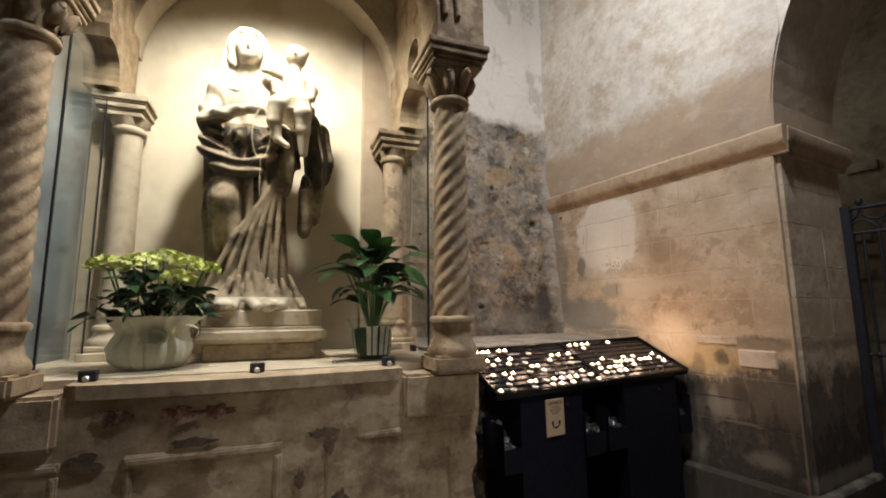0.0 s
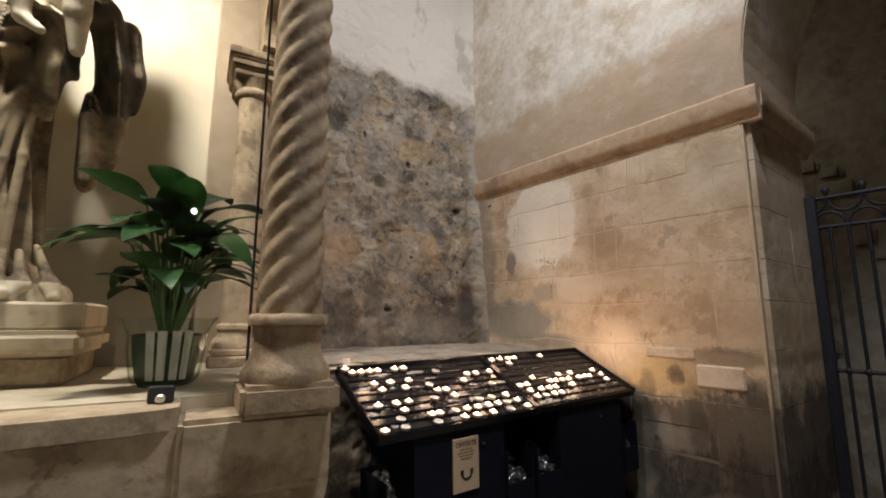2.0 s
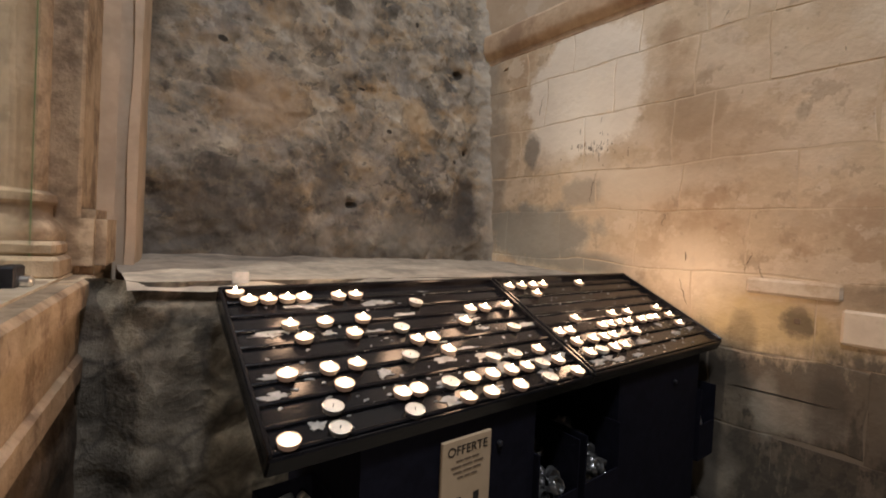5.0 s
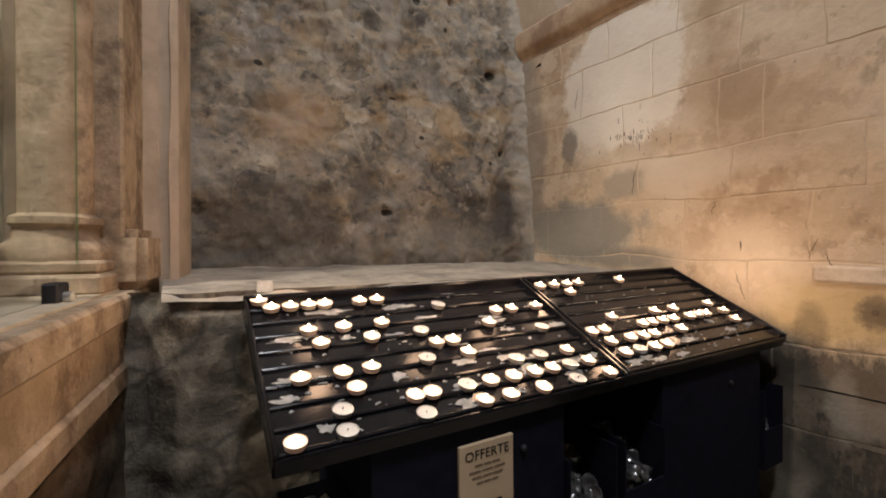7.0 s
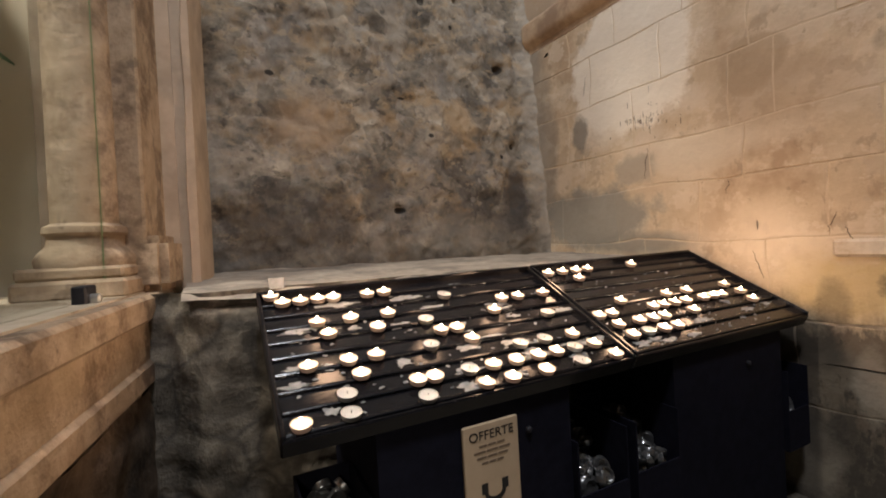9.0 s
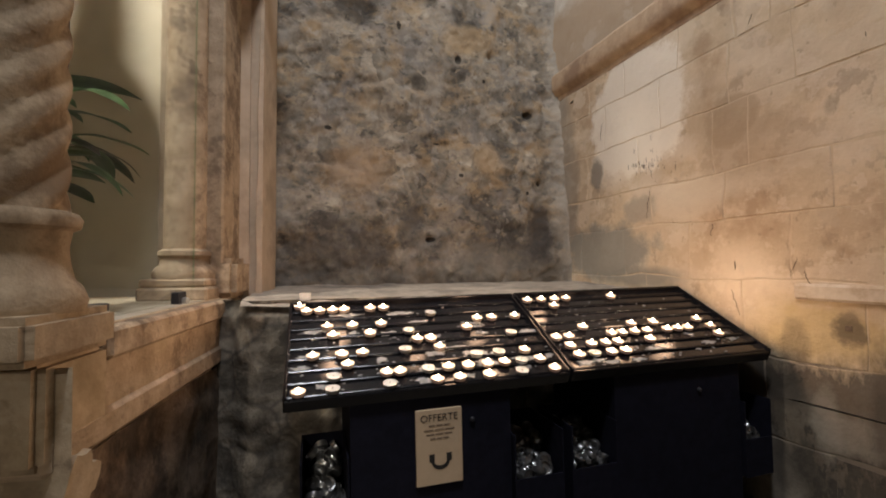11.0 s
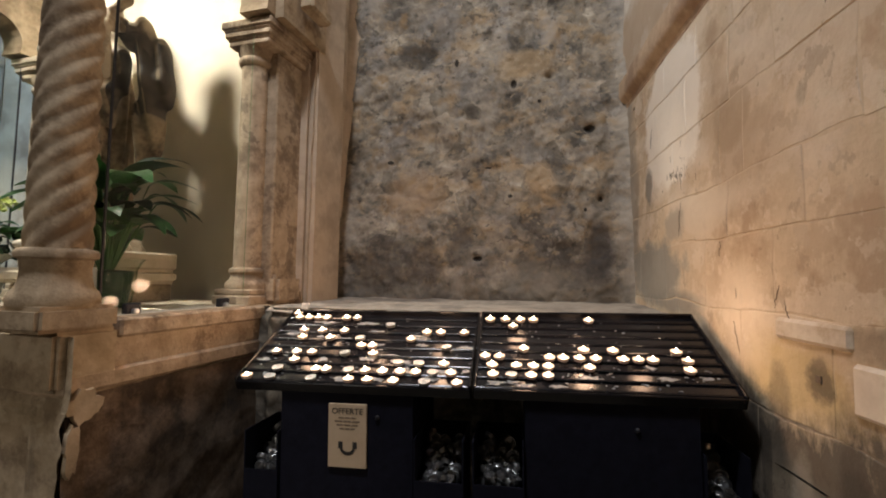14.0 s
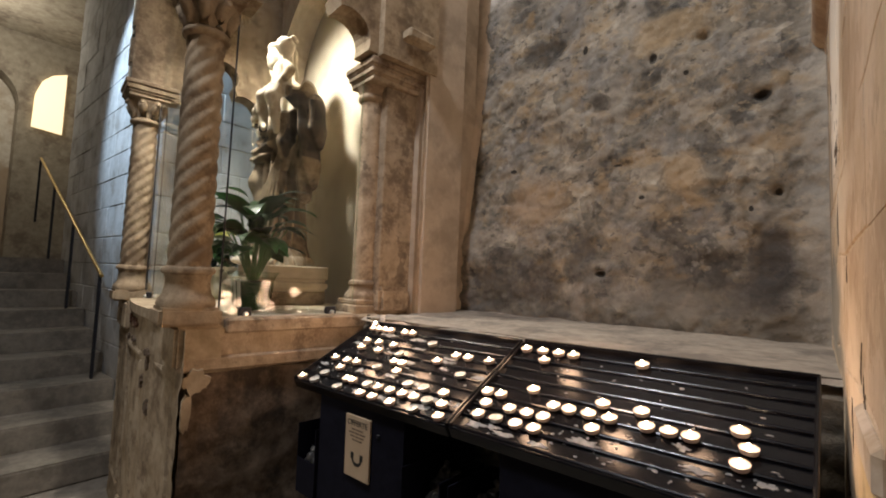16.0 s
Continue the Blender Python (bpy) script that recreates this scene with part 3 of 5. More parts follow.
DENTS = ((2.835, 2.207, 0.030), (2.194, 1.437, 0.022), (2.89, 1.786, 0.016), (2.62, 2.55, 0.028), (1.86, 2.72, 0.06), (2.40, 2.50, 0.022))


def rock_point(u, v):
    x, z = 1.28 + u * 1.86, 1.0 + v * 4.0
    y = 3.30 + 0.09 * min(z - 1.4, 1.5)
    d = 0.038 * fractal((x, 0.3, z), 2.2) + 0.012 * fractal((x * 0.9, 2.3, z * 1.1), 8, 5)
    bx, bz = x + 0.05 * rough((x, z, 3.0), 5), z + 0.05 * rough((x, z, 9.0), 5)
    far, _ = noise.voronoi(Vector((bx * 8.5, 0.5, bz * 10.0)))
    lump = min(1.0, (far[1] - far[0]) * 2.6)
    d -= 0.013 * (lump - 0.5) * (0.6 + max(-0.5, rough((x, 4.0, z), 2.4)))
    d += 0.010 * abs(rough((x * 0.9, z * 1.2, 1.1), 9.5)) + 0.003 * fractal((x, 5.0, z * 1.3), 28, 3)
    d *= 1.0 - 0.65 * min(1.0, max(0.0, (z - 3.08) / 0.10))
    for hx, hz, r in DENTS:
        d += 0.05 * math.exp(-((x - hx) ** 2 + (z - hz) ** 2) / (r * r))
    # the corner turns gently into the side wall
    d -= 0.10 * max(0.0, (x - 2.90) / 0.2) ** 2
    return (x, y + d, z)


setting(part("wall_north", sheet(190, 380, rock_point), ROCK, smooth=60), "bare rough rock and rubble wall, dark and sooty, darker low down", "wall")
setting(part("wall_north_core", box((1.0, 3.62, FZ), (4.0, 4.2, 5.0)), FARWALL), "plain stone wall core", "wall")


def ledge_top(u, v):
    x, y = 1.34 + u * 1.72, 2.54 + v * 0.86
    return (x, y, 1.185 + 0.02 * v + 0.008 * fractal((x, y, 0), 5) + (0.0 if v > 0.02 else -0.012))


def ledge_front(u, v):
    x, z = 1.10 + u * 1.96, FZ + v * 1.29
    k = fractal((x, z * 1.3, 4.0), 6)
    back = 0.07 * min(1.0, max(0.0, (1.37 - x) / 0.06))
    return (x, 2.545 + back + 0.012 * k - 0.016 * abs(rough((x, z * 1.6, 0), 7)) + (0.02 if v > 0.97 else 0.0), z)


setting(part("ledge_top", sheet(60, 30, ledge_top), LEDGE, smooth=60), "grey mortared ledge under the rock wall", "ledge")
setting(part("ledge_front", sheet(150, 110, ledge_front), RUBBLE, smooth=60), "rough rubble masonry under the ledge", "ledge")

# east wall with its arch over the gate
XW, YC, RA, ZS = 3.04, 1.45, 1.65, 2.50


def half_round(cx, cz, r, n, foot=None, rz=None):
    """An arch from its right foot over to its left."""
    o = [(cx + r * math.cos(math.pi * i / n), cz + (rz or r) * math.sin(math.pi * i / n)) for i in range(n + 1)]
    return o if foot is None else [(cx + r, foot)] + o + [(cx - r, foot)]


setting(part("wall_east_upper", arch_panel(half_round(YC - RA, ZS, RA, 40, 2.47), (YC - RA, ZS), (-3.0, 3.75, 2.47, 5.0), lambda a, b, d: (XW + 0.012 + d, a, b), 0.78), WHITEWASH), "stone wall with a round arch above the cornice", "wall")
we = setting(part("wall_east", box((XW + 0.0016, YC + 0.022, FZ), (XW + 0.78, 3.75, 2.47)), MORTAR), "wall of large worn ashlar blocks, soot and painted shade below", "wall")
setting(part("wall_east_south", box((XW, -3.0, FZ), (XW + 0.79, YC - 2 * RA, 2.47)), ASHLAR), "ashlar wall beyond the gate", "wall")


def wash(u, v):
    y = 1.36 + u * 2.06
    low = 2.474
    z = low + v * (5.0 - low)
    lim = YC if z <= ZS else YC - RA + math.sqrt(max(RA * RA - (z - ZS) ** 2, 0.01))
    y = max(y, lim + 0.004)
    return (XW + 0.006 - 0.012 * min(1.0, v * 12) + 0.007 * fractal((y, z, 0), 4), y, z)


setting(part("whitewash_coat", sheet(70, 80, wash), WHITEWASH, smooth=60), "old whitewashed plaster on the upper wall", "plaster")


def cornice_profile(y0, y1, x, z, m=None):
    pro = [(0.0, 0.0), (0.022, 0.004), (0.026, 0.03), (0.05, 0.05), (0.062, 0.075), (0.062, 0.15), (0.05, 0.165), (0.0, 0.175)]
    bm = bmesh.new()
    rows = []
    for k in range(25):
        y = y0 + (y1 - y0) * k / 24
        w1 = 0.006 * rough((y, 1, 2), 7)
        rows.append([bm.verts.new((x - a - (w1 if a else 0), y, z + b + w1 * 0.5)) for a, b in pro])
    for a, b in zip(rows, rows[1:]):
        for i in range(len(pro) - 1):
            bm.faces.new((a[i], a[i + 1], b[i + 1], b[i]))
    bm.faces.new(rows[0])
    bm.faces.new(rows[-1][::-1])
    if m:
        bmesh.ops.transform(bm, matrix=m, verts=bm.verts)
    return bm


setting(part("cornice", cornice_profile(1.395, 3.36, XW + 0.02, 2.30), CORNICE, smooth=35), "moulded stone cornice on the wall", "cornice")
setting(part("cornice_return", cornice_profile(-3.90, -3.06, 0, 0, pose(0, 1.452, 2.302, 0, 0, 90)), CORNICE, smooth=35), "moulded stone cornice round the pier", "cornice")
setting(part("plinth", box((XW - 0.055, YC - 0.05, FZ), (XW + 0.82, 3.0, 0.42), 0.018), ASHLAR), "stained stone plinth of the pier", "plinth")

# plaster return between shrine and rock
def plaster_edge(u, v):
    z = FZ + v * 5.1
    y = 2.90 + u * 0.46
    x = 1.352 + 0.010 * (z - 1.2) + 0.006 * fractal((y, z, 1), 3)
    return (x, y, z)


def plaster_lap(u, v):
    z = 1.19 + v * 3.8
    edge = 0.02 + 0.045 * min(max(z - 1.6, 0), 1.3) + 0.012 * rough((z, 0, 0), 5) + 0.006 * rough((z, 4, 0), 18)
    x = 1.34 + u * edge
    return (x, 3.262 + 0.09 * min(z - 1.4, 1.5) + 0.05 * u * u, z)


setting(part("plaster_return", sheet(16, 90, plaster_edge), PLASTER, smooth=60), "beige plastered wall return", "wall")
setting(part("plaster_lap", sheet(8, 90, plaster_lap), PLASTER, smooth=60), "beige plaster lapping on to the rock", "plaster")
setting(part("return_core", box((1.02, 2.90, FZ), (1.33, 3.7, 5.0)), PLASTER), "plastered wall beside the shrine", "wall")

# ---- the shrine ----
W, D = 1.52, 0.84          # between column axes
shrine = thing("shrine", SHRINE, "columned stone wall shrine with glazed niche and carved arches", "shrine")


def bow(x):
    t = min(max((x + 1.28) / 1.02, 0), 1)
    return 0.035 * math.sin(math.pi * t) if 0 < t < 1 else 0.0


def parapet(u, v):
    z = FZ + v * 1.25
    worn = 0.045 * min(1.0, max(0.0, (0.99 - z) / 0.08)) * (0.6 + 0.9 * rough((z, 0.0, 3.0), 6.0) + 0.5 * rough((z, 0.0, 8.0), 17.0))
    x = -1.72 + u * (1.83 - max(0.0, worn))
    y = -0.02 - bow(x) * 0.6 + 0.006 * fractal((x, z, 0), 5)
    return (x, y, z)


part("parapet_face", sheet(90, 60, parapet), STONE, shrine, "worn beige stone parapet with flaked paint", 60)
part("parapet_core", box((-1.70, 0.02, FZ), (0.06, 0.98, 1.10)), STONE, shrine)
part("stripped_side", sheet(40, 40, lambda u, v: (0.075 + 0.012 * fractal((u, v, 2), 6), -0.005 + u * 1.02, FZ + v * 1.08)), BROWN, shrine, "dark brown side where the plaster has fallen off", 60)
# bowed slab edge
ol = [(-1.32, -0.01)] + [(-1.28 + 1.02 * i / 20, -0.034 - bow(-1.28 + 1.02 * i / 20)) for i in range(21)] + [(-0.22, -0.01)]
ol = ol + [(-0.22, 0.99), (-1.32, 0.99)]
part("slab", slab_from(ol, lambda a, b, d: (a, b, 1.19 - d), 0.045), STONE, shrine, "bowed stone slab along the parapet")
part("slab_floor", box((-1.68, 0.10, 1.10), (0.05, 0.98, 1.194)), LIGHTSTONE, shrine, "pale stone floor of the niche")
for x0, x1 in ((-1.70, -1.32), (-0.22, 0.085)):
    part("corner_block", box((x0, -0.048, 1.0), (x1, 0.13, 1.165), 0.012, seg=2), STONE, shrine, "worn corner block under a column")
part("side_sill", box((-0.10, 0.13, 1.13), (0.088, 1.0, 1.19), 0.008), WORN, shrine, "side sill lit orange by candles")
part("side_fascia", box((-0.10, 0.10, 1.045), (0.078, 1.0, 1.13)), WORN, shrine)
part("side_band", box((-0.10, -0.03, 0.985), (0.086, 0.98, 1.045), 0.01), WORN, shrine)
for x0, x1 in ((-1.66, -1.30), (-1.14, -0.66), (-0.52, 0.0)):
    bm = bmesh.new()
    for lo, hi in (((x0, 0.925), (x1, 0.965)), ((x0, 0.1), (x0 + 0.035, 0.925)), ((x1 - 0.035, 0.1), (x1, 0.925)), ((x0, 0.06), (x1, 0.1))):
        ym = -0.0255 - 0.6 * bow((lo[0] + hi[0]) / 2)
        add_box(bm, (lo[0], ym, lo[1]), (hi[0], ym + 0.05, hi[1]), 0.008)
        add_box(bm, (lo[0] + 0.010, ym - 0.003, lo[1] + 0.010), (hi[0] - 0.010, ym + 0.02, hi[1] - 0.010), 0.004)
    part("panel_frame", bm, STONE, shrine, "shallow moulded stone panel frame")


def star(name, pts, place, m, parent, label, proud):
    """A thin patch of ragged outline, fanned from its middle."""
    bm = bmesh.new()
    n = len(pts)
    cx, cy = sum(p[0] for p in pts) / n, sum(p[1] for p in pts) / n
    c = bm.verts.new(place(cx, cy, 0))
    o = [bm.verts.new(place(cx + (a - cx) * 0.96, cy + (b - cy) * 0.96, 0)) for a, b in pts]
    k = [bm.verts.new(place(a, b, proud)) for a, b in pts]
    for i in range(n):
        bm.faces.new((c, o[i], o[(i + 1) % n]))
        bm.faces.new((o[i], k[i], k[(i + 1) % n], o[(i + 1) % n]))
    return part(name, bm, m, parent, label)


def ragged(x, z, wx, wz, seed, n=40, amount=0.25):
    return [(x + wx * (1 + amount * (rough((math.cos(t), math.sin(t), seed), 2.2) + 0.6 * rough((math.cos(t), math.sin(t), seed), 7))) * math.cos(t),
             z + wz * (1 + amount * (rough((math.cos(t), math.sin(t), seed), 2.2) + 0.6 * rough((math.cos(t), math.sin(t), seed), 7))) * math.sin(t)) for t in [2 * math.pi * i / n for i in range(n)]]


def flake(x, z, wx, wz, seed, m, label):
    star("flaked_patch", ragged(x, z, wx, wz, seed * 3.7, 28, 0.6), lambda a, b, d: (a, -0.031 - bow(a) * 0.6 + d, b), m, shrine, label, 0.012)


flake(-1.18, 1.085, 0.05, 0.022, 1, OLDRED, "dark red paint trace")
flake(-0.98, 1.08, 0.065, 0.026, 2, OLDRED, "dark red paint trace")
flake(-0.88, 1.085, 0.06, 0.022, 3, OLDRED, "dark red paint trace")
flake(-0.52, 0.98, 0.05, 0.022, 4, BROWN, "dark chipped hollow")
flake(-0.50, 0.93, 0.02, 0.03, 6, BROWN, "dark chipped hollow")
flake(-0.60, 0.83, 0.016, 0.03, 7, BROWN, "dark chipped hollow")
flake(-0.46, 0.74, 0.035, 0.03, 8, BROWN, "dark chipped hollow")
flake(-0.95, 0.99, 0.07, 0.015, 9, BROWN, "dark chipped hollow")
flake(-1.24, 0.95, 0.04, 0.03, 10, BROWN, "dark chipped hollow")
for y, z, wy, wz, seed in ((0.03, 0.955, 0.050, 0.045, 31), (0.005, 0.84, 0.018, 0.07, 33)):
    star("plaster_remnant", ragged(y, z, wy, wz, seed * 2.3, 28, 0.35), lambda a, b, d: (0.0985 + d * -1.0, a, b), STONE, shrine, "pale plaster left on the broken corner", 0.014)


def column(x):
    c = new("column")
    c.parent = shrine
    c.empty_display_size = 0.05
    c.location = (x, 0, 0)
    part("plinth_block", box((-0.108, -0.108, 1.165), (0.108, 0.108, 1.235), 0.012, seg=2), COLUMN, c)
    bm = lathe([(0.102, 1.232), (0.106, 1.25), (0.098, 1.272), (0.087, 1.285), (0.081, 1.31), (0.079, 1.335), (0.083, 1.36), (0.094, 1.366), (0.096, 1.379), (0.090, 1.389), (0.078, 1.392)], 40)
    for v in bm.verts:
        v.co += v.co.normalized() * 0.003 * rough(v.co, 14, x)
    part("base", bm, COLUMN, c, "", 50)
    pro = [(0.076 - 0.008 * (i / 60), 1.39 + 0.93 * i / 60) for i in range(61)]
    bm = lathe(pro, 72, twist=-4.4 * math.pi, lobes=6, depth=0.14)
    part("twisted_shaft", bm, COLUMN, c, "spirally fluted twisted stone shaft", 70)
    part("necking", lathe([(0.070, 2.315), (0.086, 2.322), (0.090, 2.335), (0.084, 2.348), (0.070, 2.352)], 36), COLUMN, c, "", 50)
    bm = bmesh.new()
    add_lathe(bm, [(0.066, 2.35), (0.070, 2.38), (0.082, 2.42), (0.104, 2.455), (0.108, 2.475)], 32)
    for k in range(8):
        a = 2 * math.pi * k / 8 + 0.39
        d = Vector((math.cos(a), math.sin(a), 0))
        tip = 0.122 if k % 2 == 0 else 0.106
        add_tube(bm, [d * 0.070 + Vector((0, 0, 2.36)), d * 0.080 + Vector((0, 0, 2.40)), d * 0.098 + Vector((0, 0, 2.44)), d * tip + Vector((0, 0, 2.455)), d * (tip + 0.006) + Vector((0, 0, 2.44))], [0.018, 0.026, 0.026, 0.018, 0.007], 8)
    part("leaf_capital", bm, COLUMN, c, "carved leaf capital", 50)
    bm = bmesh.new()
    for lo, hi, e in ((2.472, 2.495, 0.116), (2.495, 2.512, 0.124), (2.512, 2.545, 0.134), (2.545, 2.575, 0.142)):
        add_box(bm, (-e, -e, lo), (e, e, hi), 0.006)
    part("impost", bm, COLUMN, c, "stepped moulded impost block")
    return c


column(0.0), column(-W)


def pilaster(x, side):
    stone = WORN if side > 0 else LIGHTSTONE
    c = new("wall_column")
    c.parent = shrine
    c.empty_display_size = 0.05
    c.location = (x, D, 0)
    bm = box((-0.105, -0.105, 1.19), (0.105, 0.105, 1.235), 0.008)
    add_box(bm, (-0.098, -0.098, 1.235), (0.098, 0.098, 1.262), 0.006)
    part("plinth_block", bm, stone, c)
    part("base", lathe([(0.094, 1.260), (0.097, 1.278), (0.088, 1.296), (0.074, 1.308), (0.072, 1.33), (0.080, 1.338), (0.078, 1.352), (0.064, 1.360)], 36), stone, c, "", 50)
    part("shaft", lathe([(0.064, 1.355), (0.063, 1.8), (0.060, 2.32)], 36), stone, c, "worn brown stone shaft" if side > 0 else "smooth pale stone shaft", 50)
    part("necking", lathe([(0.060, 2.315), (0.074, 2.325), (0.078, 2.34), (0.068, 2.356), (0.080, 2.38), (0.086, 2.40)], 36), stone, c, "", 50)
    bm = bmesh.new()
    for lo, hi, e in ((2.395, 2.420, 0.086), (2.420, 2.432, 0.091), (2.432, 2.458, 0.100), (2.458, 2.470, 0.105), (2.470, 2.505, 0.113)):
        add_box(bm, (-e if side > 0 else -e - 0.03, -e, lo), (e + 0.05 if side > 0 else e - 0.015, 0.26 if side > 0 else 0.10, hi), 0.005)
    part("impost", bm, stone, c, "stepped moulded impost running to the wall")
    part("jamb", box((0.055, 0.015, 1.19) if side > 0 else (-0.17, 0.015, 1.19), (0.115, 0.30, 2.395) if side > 0 else (-0.055, 0.30, 2.395), 0.006), stone, c, "square stone jamb behind the column")
    return c


pilaster(-0.055, 1), pilaster(-W + 0.07, -1)
part("jamb_base", box((0.0, D + 0.004, 1.19), (0.105, D + 0.20, 1.33), 0.02, seg=2), WORN, shrine, "broken brown base of the jamb")


part("front_arch", arch_panel(half_round(-W / 2, 2.70, 0.665, 36, 2.575), (-W / 2, 2.70), (-W - 0.125, 0.125, 2.575, 3.75), lambda a, b, d: (a, -0.11 + d, b), 0.22), COLUMN, shrine, "round front arch of pale stone")
bm = bmesh.new()
for rr, dd in ((0.70, 0.016), (0.76, 0.014)):
    add_tube(bm, [(-W / 2 + rr * math.cos(math.pi * i / 28), -0.112, 2.70 + rr * math.sin(math.pi * i / 28)) for i in range(29)], dd, 8)
part("arch_moulding", bm, COLUMN, shrine, "rounded moulding along the arch", 50)


def trefoil(c):
    """Two side lobes and a small top lobe with cusps between, from the right foot over to the left."""
    o = []
    for i in range(10):
        a = radians(-22 + 132 * i / 9)
        o.append((c + 0.145 + 0.125 * math.cos(a), 2.565 + 0.125 * math.sin(a)))
    for i in range(12):
        a = radians(-38 + 128 * i / 11)
        o.append((c + 0.105 * math.cos(a), 2.805 + 0.105 * math.sin(a)))
    return o + [(2 * c - a, b) for a, b in o[::-1]]


def side_arch(x, name):
    c = D / 2 + 0.02
    bm = arch_panel(trefoil(c), (c, 2.58), (0.11, D + 0.12, 2.505, 3.75), lambda a, b, d: (x - 0.075 + d, a, b), 0.15)
    part(name, bm, COLUMN, shrine, "side arch with carved trefoil cusps")


side_arch(0.03, "side_arch"), side_arch(-W - 0.03, "side_arch")


def niche_wall(u, v):
    x, z = -1.70 + u * 1.75, 1.15 + v * 2.6
    return (x, D + 0.215 + 0.004 * fractal((x, z, 0), 3), z)


part("niche_back", sheet(40, 60, niche_wall), NICHE, shrine, "smooth cream plastered back wall", 60)
part("back_arch", arch_panel(half_round(-W / 2, 2.84, 0.72, 30, None, 0.68), (-W / 2, 2.80), (-W - 0.10, 0.10, 2.80, 3.75), lambda a, b, d: (a, D + d, b), 0.20), LIGHTSTONE, shrine, "pale stone arch along the niche wall")
part("back_core", box((-W - 0.2, D + 0.24, FZ), (0.14, D + 0.5, 3.75)), PLASTER, shrine)
part("vault", box((-W - 0.2, -0.11, 3.75), (0.16, D + 0.5, 3.9)), PLASTER, shrine)
part("spandrel", box((0.105, D - 0.08, 2.505), (0.15, D + 0.28, 3.75)), COLUMN, shrine, "stone block above the impost")
part("corbel", box((0.16, D + 0.02, 2.60), (0.235, D + 0.20, 2.66), 0.012), STONE, shrine, "small broken stone corbel")
# traces of old mural on the niche wall
part("mural_trace", slab_from([(-0.20, 2.16), (-0.08, 2.18), (-0.07, 2.02), (-0.12, 1.97), (-0.22, 2.0)], lambda a, b, d: (a, D + 0.206 + d, b), 0.006), PALE, shrine, "patch of bare pinkish stone")


def pane(name, lo, hi):
    p = part(name, box(lo, hi), GLASS, shrine, "clear glass sheet with black edges")
    p.visible_shadow = False
    return p


gf = pane("glass_front", (-1.43, 0.062, 1.196), (-0.085, 0.068, 3.3))
gs = pane("glass_side", (0.006, 0.12, 1.196), (0.012, 0.74, 3.3))
gl = pane("glass_side", (-W - 0.012, 0.12, 1.196), (-W - 0.006, 0.74, 3.3))
for x in (-1.43, -0.084):
    part("seal", box((x - 0.003, 0.060, 1.196), (x + 0.003, 0.070, 3.3)), IRON, gf)
for y, e in ((0.117, 0.003), (0.743, 0.0008)):
    part("seal", box((0.006, y - e, 1.196), (0.0125 if e > 0.002 else 0.0075, y + e, 3.3)), IRON if e > 0.002 else STALK, gs)
    part("seal", box((-W - 0.013, y - 0.003, 1.196), (-W - 0.005, y + 0.003, 3.3)), IRON, gl)


def clip(x, y, turn, owner):
    bm = box((-0.026, -0.012, 0), (0.026, 0.012, 0.036), 0.003)
    c = part("glass_clip", bm, IRON, owner, "small black metal glass clip")
    c.matrix_basis = pose(x, y, 1.192, 0, 0, turn)
    part("screw", lathe([(0.010, 0), (0.010, 0.012), (0.006, 0.016)], 12, pose(0, -0.012, 0.010, 90)), ALU, c)


for x in (-1.28, -0.76, -0.26):
    clip(x, 0.060, 0, gf)
clip(0.012, 0.22, 90, gs), clip(0.012, 0.62, 90, gs)

# ---- statue on its pedestal ----
ped = thing("pedestal", SHRINE @ pose(-0.76, 0.66, 1.19), "pale stone statue base of three stacked courses", "pedestal")
part("lower_course", box((-0.245, -0.20, 0.004), (0.245, 0.20, 0.085), 0.008), STONE, ped)
part("middle_course", box((-0.285, -0.25, 0.085), (0.285, 0.20, 0.155), 0.02, seg=3), LIGHTSTONE, ped)
part("upper_course", box((-0.265, -0.165, 0.155), (0.27, 0.20, 0.235), 0.008), LIGHTSTONE, ped)


